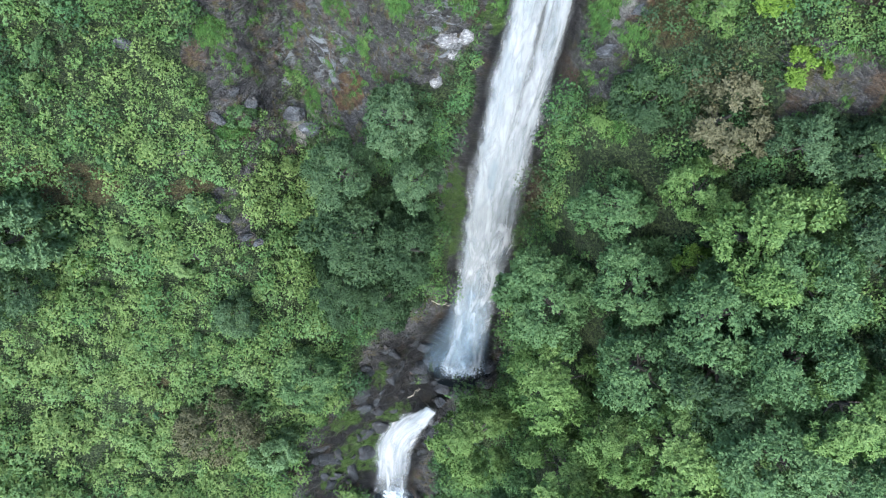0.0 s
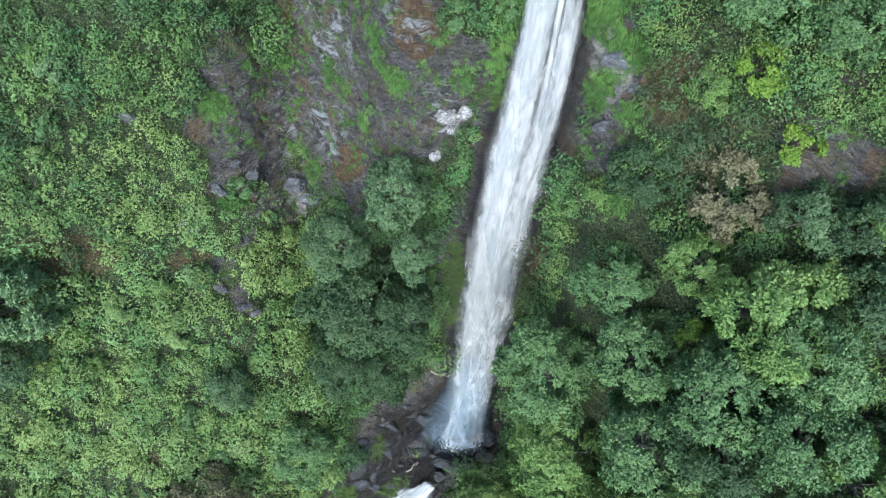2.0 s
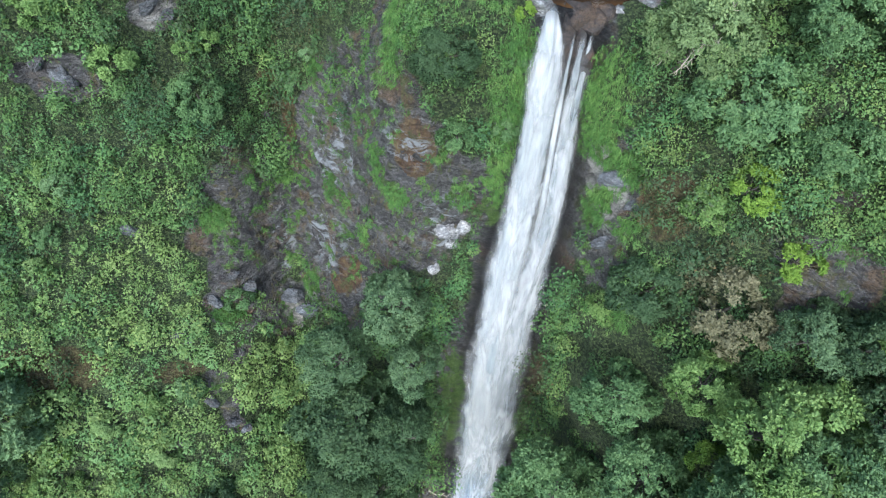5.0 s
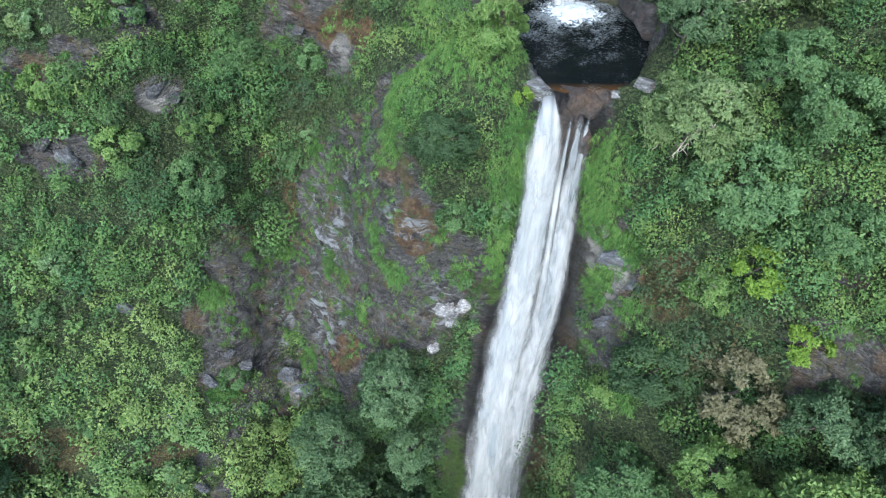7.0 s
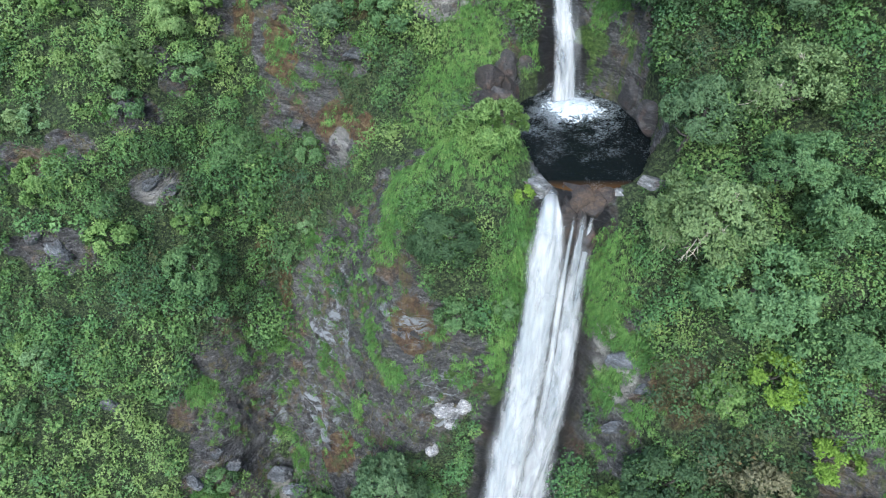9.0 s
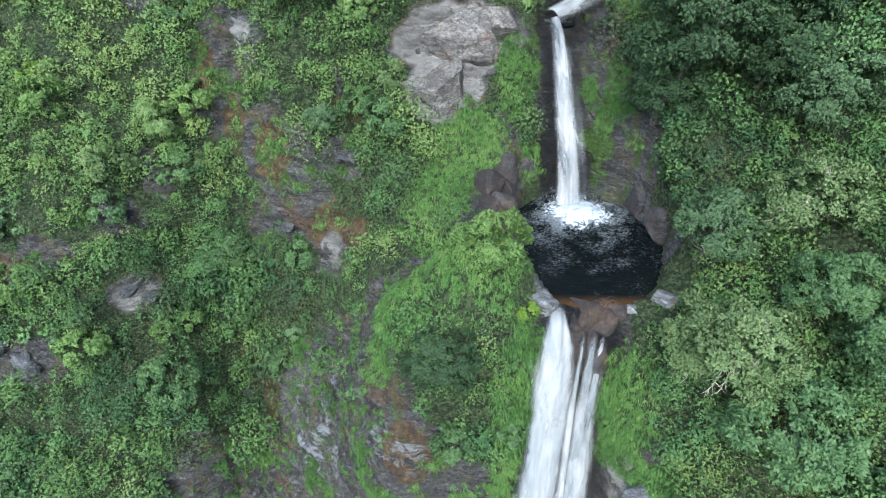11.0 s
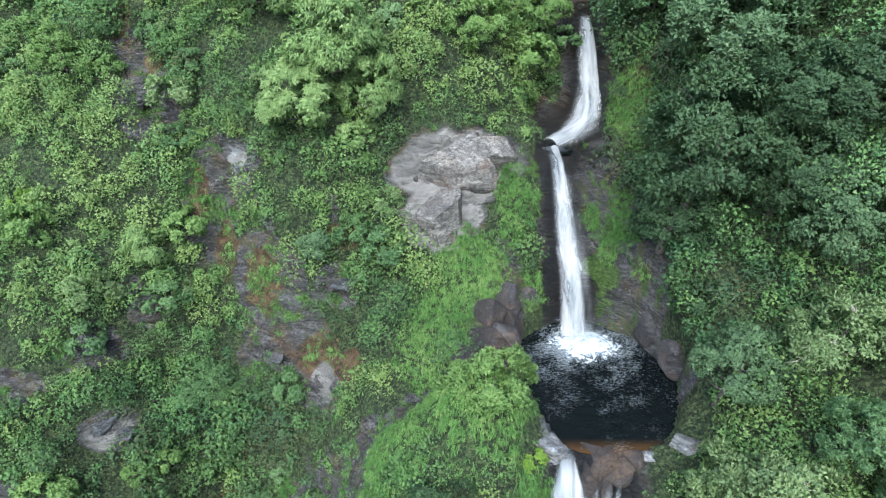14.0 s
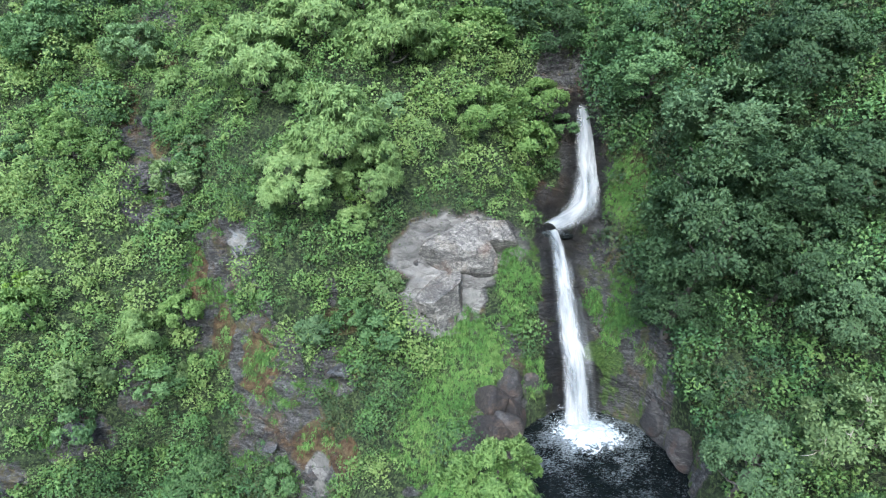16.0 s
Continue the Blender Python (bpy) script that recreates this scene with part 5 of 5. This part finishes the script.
brink = (basin_far(0, base[:, 0], base[:, 1]) < 1.45) & (np.abs(base[:, 2] - POOL_Z) < 3)
width = np.where(brink, 0.3, width)
big &= ~brink
upper = (base[:, 2] > 60) & (base[:, 0] < 8)
many = np.clip(84 * (width / 0.85) ** 1.35 * np.where(upper, 1.6, np.where(depth > 66, 0.66, np.where(depth < 56, 1.3, 0.95))), 25, 420).astype(int)
k = np.repeat(np.arange(SHRUBS), many)
grow = unit(out * 0.6 + (0, 0, 0.75))
way = unit(r.normal(size=(len(k), 3)) * 0.85 + grow[k] * 0.75)
lump = 0.75 + 0.5 * vnoise(base[k] * 3.1 + way * 2.3)
place = base[k] + grow[k] * (width[k] * np.where(big[k], 0.75, 0.25))[:, None] + way * (width[k] * lump * r.uniform(0.58, 1.0, len(k)))[:, None]
point = unit(way * 0.6 + r.normal(size=way.shape) * 0.55 + (0, -0.1, -0.12))
broad = r.uniform(0, 1, SHRUBS)
length = (0.15 + 0.1 * broad[k]) * r.uniform(0.7, 1.25, len(k)) * (0.22 + depth[k] / 68) * np.where(upper[k], 0.8, 1.0)
lv, lf, ln = leaf_arrays(place, point, length, length * (0.6 + 0.35 * broad[k]), unit(way + 0.4 * grow[k]), 11, 0.45)
zone = 0.5 + 0.75 * fbm(base / 6 + 60, 3) + 0.5 * fbm(base / 1.6 + 8, 2)
for row in TINTS.split(";"):
    *spot, by = row.split()
    zone += float(by) * patches(" ".join(spot), base, 0.6)
zone -= 0.5 * patches(DRY, base, 0.5) * (vnoise(base * 1.1) > 0.35)
zone -= 0.42 * patches("-20 60 81 3 4 3; -24 63.7 85 3 4 4; -14.5 55.5 75 2.5 3 4; -9 51 69 4 3 4; -9 51 68 5 5 7; -14 56 77 3.5 4 8; -36 33 40 5 7 6; 17 24 58 5 4 4", base, 0.6) * (vnoise(base * 1.1) > 0.45)
zone += 0.37 * ((base[:, 0] < -14) & (base[:, 2] < 42)) + 0.22 * ((base[:, 0] < 6) & (base[:, 2] > 70))
zone -= 0.22 * ((base[:, 0] > 12) & (base[:, 2] > 71))
zone -= 0.2 * smooth(0.15, 0.5, patches(ROCK, base, 0.8))
zone += 0.15 * ((base[:, 0] > 10.5) & (base[:, 2] > 61) & (base[:, 1] < 42))
zone -= 0.2 * patches("-9 14 2 7 8 8; -12 24 18 4 6 8; -4 25 18 4 5 9; -3.3 25.6 23.6 3 3 4; -2.2 27.4 29.1 3 3 4; -4.3 22.8 15.2 3 3 4", base, 0.6)
shrub_tint = np.clip(zone + r.normal(size=SHRUBS) * 0.12, 0.0, 1.0)
# Lit tops and shaded undersides of each shrub are painted into its tint.
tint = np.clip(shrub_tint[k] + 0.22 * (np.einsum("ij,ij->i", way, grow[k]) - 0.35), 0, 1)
cool = np.clip(r.random(SHRUBS) * 1.6 - 0.75 + 1.2 * fbm(base / 4 + 90, 2) - 0.45 * ((base[:, 0] < 6) & (base[:, 2] > 66)), 0, 1)
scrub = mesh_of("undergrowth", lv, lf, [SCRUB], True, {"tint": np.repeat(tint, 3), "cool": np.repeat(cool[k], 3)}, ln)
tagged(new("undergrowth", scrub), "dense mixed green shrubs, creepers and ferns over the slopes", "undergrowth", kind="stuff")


# ---- grass that hangs over the ledges ----
gw = area * seen * ~in_pool * np.maximum(cell_grass, 0.32 * mean4(tuft)) * (1 - patches("3.4 46 69.4 1.5 2.4 2; 5.6 37.7 68 1.7 1.7 1.9", cell))
slope = area * seen * ~in_pool * (cell[..., 2] > 62) * (cell[..., 0] < 7) * (cell[..., 1] < 76) * (mean4(slab) < 0.1) * (mean4(fall_zone) < 0.05) * (1 - 0.4 * mean4(rock))
gw = gw ** 0.8 * (gw > 0)
gw = gw + slope * (0.3 + 1.6 * mean4(dry)) * 0.55 * gw.sum() / slope.sum()
tbase, tout, r = scatter(gw, 11000, 5)
blades = r.integers(9, 15, len(tbase))
t = np.repeat(np.arange(len(tbase)), blades)
tall = r.uniform(0.7, 1.35, len(tbase))
gbase = tbase[t] + r.normal(size=(len(t), 3)) * 0.05
gout = tout[t]
gway = unit(gout * 0.8 + (0, -0.15, 0.3) + r.normal(size=gbase.shape) * 0.55)
glen = (r.uniform(0.22, 0.5, len(gbase)) * tall[t])[:, None]
gside = unit(np.cross(gway, r.normal(size=gbase.shape))) * 0.019
g1 = gbase + gway * glen * 0.55
g2 = g1 + unit(gway * 0.6 + (0, -0.1, -0.8)) * glen * 0.6
gv_ = np.stack([gbase - gside, gbase + gside, g1 + gside * 1.2, g1 - gside * 1.2, g2], 1)
gn = len(gbase)
gi = np.arange(gn)[:, None] * 5
gf = np.concatenate([gi + (0, 1, 2), gi + (3, 2, 4)])
gt = np.clip(0.42 + 0.28 * patches("-0.4 40.7 67.5 2.6 3 3; 2.4 39.4 70.5 3 3 3; -2.8 40.5 65.5 2.4 2.4 2.5; 2.1 49.8 71.8 2.7 2.3 2.2; -0.5 45.4 68.7 2.2 1.9 1.8", gbase, 0.5) + 0.3 * patches(DRY, gbase, 0.6) + 1.1 * fbm(gbase / 2.2, 3) + r.normal(size=len(tbase))[t] * 0.2 + r.normal(size=gn) * 0.06, 0, 1)
grass = mesh_of("grass", gv_.reshape(-1, 3), gf, [GRASS], True, {"tint": np.repeat(gt, 5)})
tagged(new("grass", grass), "long bright green grass hanging over wet rock ledges", "grass", kind="stuff")


# ---- boulders ----
def boulder_mesh(name, material, seed, flatness=0.7, fineness=4, rounded=False, rough=0.3):
    bm = bmesh.new()
    bmesh.ops.create_icosphere(bm, subdivisions=fineness, radius=1)
    co = np.array([v.co for v in bm.verts])
    r = np.random.default_rng(seed)
    for n in range(13):
        d = unit(r.normal(size=3) * (1, 1, 0.8))
        cut = r.uniform(0.55, 0.85) if rounded else r.uniform(0.36, 0.72)
        over = np.maximum(co @ d - cut, 0)
        co -= over[:, None] * d * 0.97
    co = co * (1 + 0.16 * fbm(co * 1.5 + seed, 3) + (0.12 if rounded else rough) * np.abs(fbm(co * 4 + seed, 4)) + (0.07 if rounded else 0.5 * rough) * fbm(co * 9 + seed, 3))[:, None] * (1, 1, flatness)
    for v, c in zip(bm.verts, co):
        v.co = c
    me = bpy.data.meshes.new(name)
    bm.to_mesh(me)
    bm.free()
    me.polygons.foreach_set("use_smooth", np.full(len(me.polygons), rounded))
    me.materials.append(material)
    return me


LIP_SHAPES = [boulder_mesh("boulder", LIP_ROCK, s, 0.75) for s in range(3)]
GREY_SHAPES = [boulder_mesh("rock_outcrop", GREY_ROCK, s + 20, 0.7, 4, False, 0.55) for s in range(3)]
SLAB_SHAPES = [boulder_mesh("rock_slab", PALE_ROCK, s + 40, 1.0, 5, False, 0.1) for s in range(3)]


def boulders(text, shapes, name, label, group, swing=0.3):
    r = np.random.default_rng(len(text))
    for n, row in enumerate(text.replace("\n", " ").split(";")):
        x, y, z, sx, sy, sz = (float(a) for a in row.split())
        ob = tagged(new(name, shapes[n % 3]), label, "rock", group)
        ob.location, ob.scale = (x, y, z), (sx, sy, sz)
        ob.rotation_euler = (r.uniform(-swing, swing), r.uniform(-swing, swing), r.uniform(-0.5, 0.5) * swing / 0.3)


boulders("""5.4 38.0 67.9 1.8 1.7 1.6; 6.0 37.2 67.2 1.0 0.9 1.1; 10.7 36.8 67.2 1.4 1.2 1.4; 12.0 36.3 67.2 1.6 1.3 1.5; 12.9 37.6 68.0 1.2 1.4 1.2; 11.3 35.6 66.6 0.8 0.7 1.0""",
         LIP_SHAPES, "boulder", "white and brown lichened boulder on the lip of the pool", "boulders on the lip of the pool")
boulders("""8.9 37.2 67.1 2.2 1.1 1.0; 9.9 36.9 66.9 1.5 0.9 1.2; 8.0 36.6 66.2 0.9 0.7 1.4; 8.9 36.3 65.6 1.2 0.7 1.6; 7.3 38.2 67.1 0.7 0.6 0.7; 7.9 36.6 66.7 0.8 0.7 1.2; 8.3 36.0 65.0 1.0 0.7 1.6; 9.4 35.8 64.8 1.0 0.7 1.6; 9.2 37.2 67.35 1.2 0.8 0.8; 10.4 37.0 67.4 1.2 0.8 0.8; 7.7 37.6 67.1 0.7 0.7 0.9; 5.3 39.6 67.7 1.0 1.3 1.0; 3.7 45.6 69.0 2.0 1.6 1.1; 2.4 44.4 68.8 1.6 1.1 0.9; 4.4 43.9 68.3 1.2 1.0 0.9; 3.6 47.4 70.0 1.5 1.4 1.2; 4.9 47.4 69.2 0.9 1.2 1.4; 6.1 37.3 66.4 0.8 0.7 1.4""",
         [boulder_mesh("boulder", BROWN_ROCK, s + 70, 0.9, 4, True) for s in range(3)], "boulder", "smooth wet brown rock between strands of falling water", "boulders on the lip of the pool", 0.15)
boulders("""4.0 46.4 68.9 1.3 1.7 1.4; 3.0 44.5 68.3 1.2 1.0 0.9; 4.7 48.9 70 0.9 1.3 1.9; 13.9 47.4 69.2 1.1 1.5 1.5; 14.4 44 68.9 0.9 1.4 1.3; 11.8 50.6 69.2 1.7 0.9 1.2; 13.2 49.6 69 1.2 1.0 1.1; 6.4 50.2 69.4 1.0 0.9 1.3; 10.9 52 72.5 1.0 0.9 1.8; 12.4 51.6 72.4 1.1 0.9 1.5""",
         [boulder_mesh("boulder", WALL_ROCK, s + 60, 0.9, 4, True) for s in range(3)], "boulder", "dark brown rock at the edge of the black pool", "rocks round the pool")
boulders("""1.4 53.8 77.5 4.7 1.9 3.4; 0.5 52.0 74.8 2.7 1.6 2.4; 3.4 54.6 79 2.6 1.5 1.9""",
         SLAB_SHAPES, "rock_slab", "large pale grey rock face with broken facets above the pool", "pale rock face", 0.18)
boulders("""-21.4 25.6 27.4 1.1 0.9 0.9; -20.2 25.2 26.6 0.8 0.7 0.7; -24 27.6 28.4 1.2 0.9 0.7; -26.5 32 34.5 1.2 0.9 0.8; -25.5 31.6 33.8 0.8 0.7 0.6; -22.5 34.5 36.6 0.9 0.8 0.8; -20.6 36.5 38.2 0.9 0.8 0.9; -19.3 36.2 36.6 1.0 0.9 1.2; -29.5 38.4 43.2 1.1 0.9 0.9""",
         GREY_SHAPES, "rock_outcrop", "dark grey rock showing through the scrub", "rocks on the slope")
boulders("""-23.4 47 61 1.6 1.2 1.0; -22 47 60.4 1.0 0.9 0.8; -30.5 43 57.6 1.5 1.2 1.3; -32 43.2 58.6 1.2 1.0 0.9; -24.2 48.8 66.8 1.2 1.0 1.2; -27.6 46.8 65 1.3 1.0 0.9; -8.3 49.4 63.2 1.2 0.9 1.0; -11.6 50.5 64.4 0.8 0.8 0.8; -13.9 56 77.2 0.8 0.9 0.8; -22 59.8 81 0.9 0.9 1.3; -6.4 50.2 70.6 1.1 1.0 0.8""",
         GREY_SHAPES, "rock_outcrop", "grey banded rock outcrop among shrubs", "rocks on the slope")

boulders("""-1.7 17.4 -0.3 1.5 1.2 0.8; -1.4 15.0 -0.9 1.4 1.0 0.6; -0.3 13.6 -1.2 1.3 0.9 0.6; 1.6 13.2 -1.2 1.5 0.9 0.6; 3.6 13.4 -1.0 1.1 0.9 0.6; 5.6 14.4 -0.6 1.3 1.0 0.8; 6.6 16.6 0 1.3 1.2 1.1; -2.8 19.4 0.8 1.7 1.3 1.3; -3.6 16.4 -0.6 1.6 1.2 0.8; -0.6 11.9 -2.4 1.1 0.8 0.6""",
         [boulder_mesh("boulder", WET_ROCK, s + 110, 0.9, 4, True) for s in range(3)], "boulder", "wet black rock at the foot of the tall fall", "rocks at the foot of the fall")

boulders("""0.6 33.3 49.5 1.4 0.7 1.2; -0.5 32.7 45.5 0.7 0.6 0.9; 1.9 33.5 50.3 1.0 0.7 0.8; 0.9 32.9 48.5 0.7 0.5 0.6""",
         [boulder_mesh("boulder", WHITE_ROCK, s + 130, 0.9, 4, False, 0.6) for s in range(3)], "boulder", "white broken rock in the dark cliff face", "pale rocks in the cliff", 0.12)
boulders("""-14.2 36.7 31.2 2.2 1.2 1.8; -16.4 38.0 32.1 1.6 1.1 1.6; 12.0 31.5 58.6 1.9 0.9 1.4; 12.0 29.6 53.6 1.7 0.8 1.8; 13.2 29.8 57.6 1.2 0.7 0.8""",
         [boulder_mesh("rock_outcrop", BLUE_ROCK, s + 140, 0.9, 4, False, 0.5) for s in range(3)], "rock_outcrop", "blue-grey slaty rock showing in the cliff", "rocks in the cliff")

# Broken rock that stands out of the bare faces, piece by piece.
PIECES = [boulder_mesh("rock", WALL_ROCK, s + 80, 0.5, 2) for s in range(5)] + [boulder_mesh("rock", WET_ROCK, s + 90, 0.5, 3, True) for s in range(5)]
pw = area * seen * ~in_pool * (1 - 0.9 * mean4(wet)) * (cell_rock > 0.6) * (mean4(fall_zone) < 0.05) * (1 - 0.6 * mean4(slab)) * (cell_grass < 0.4)
pbase, pout, r = scatter(pw, 170, 9)
damp = area * seen * ~in_pool * (mean4(wet) > 0.5) * (cell[..., 2] < 14) * (cell[..., 0] < 1) * (mean4(fall_zone) < 0.4)
dbase, dout, r = scatter(damp, 60, 19)
pbase, pout = np.concatenate([pbase, dbase]), np.concatenate([pout, dout])
for n in range(230):
    ob = new("rock", PIECES[n % 5 + (5 if n >= 170 else 0)])
    ob.parent = ground_ob
    size = min(r.lognormal(-0.25, 0.4), 1.3) * (0.6 if pbase[n][2] > 62 else 1.5 if n >= 170 else 0.8)
    tilt = Vector(pout[n]).to_track_quat("Z", "X").to_matrix().to_4x4()
    ob.matrix_local = Matrix.Translation(pbase[n] - pout[n] * size * (0.12 if n < 170 else 0.3)) @ tilt @ pose(0, 0, 0, r.uniform(-25, 25), r.uniform(-25, 25), r.uniform(0, 360)) @ Matrix.Diagonal((size * 1.2, size * r.uniform(0.6, 1.0), size * r.uniform(0.7, 1.1), 1))
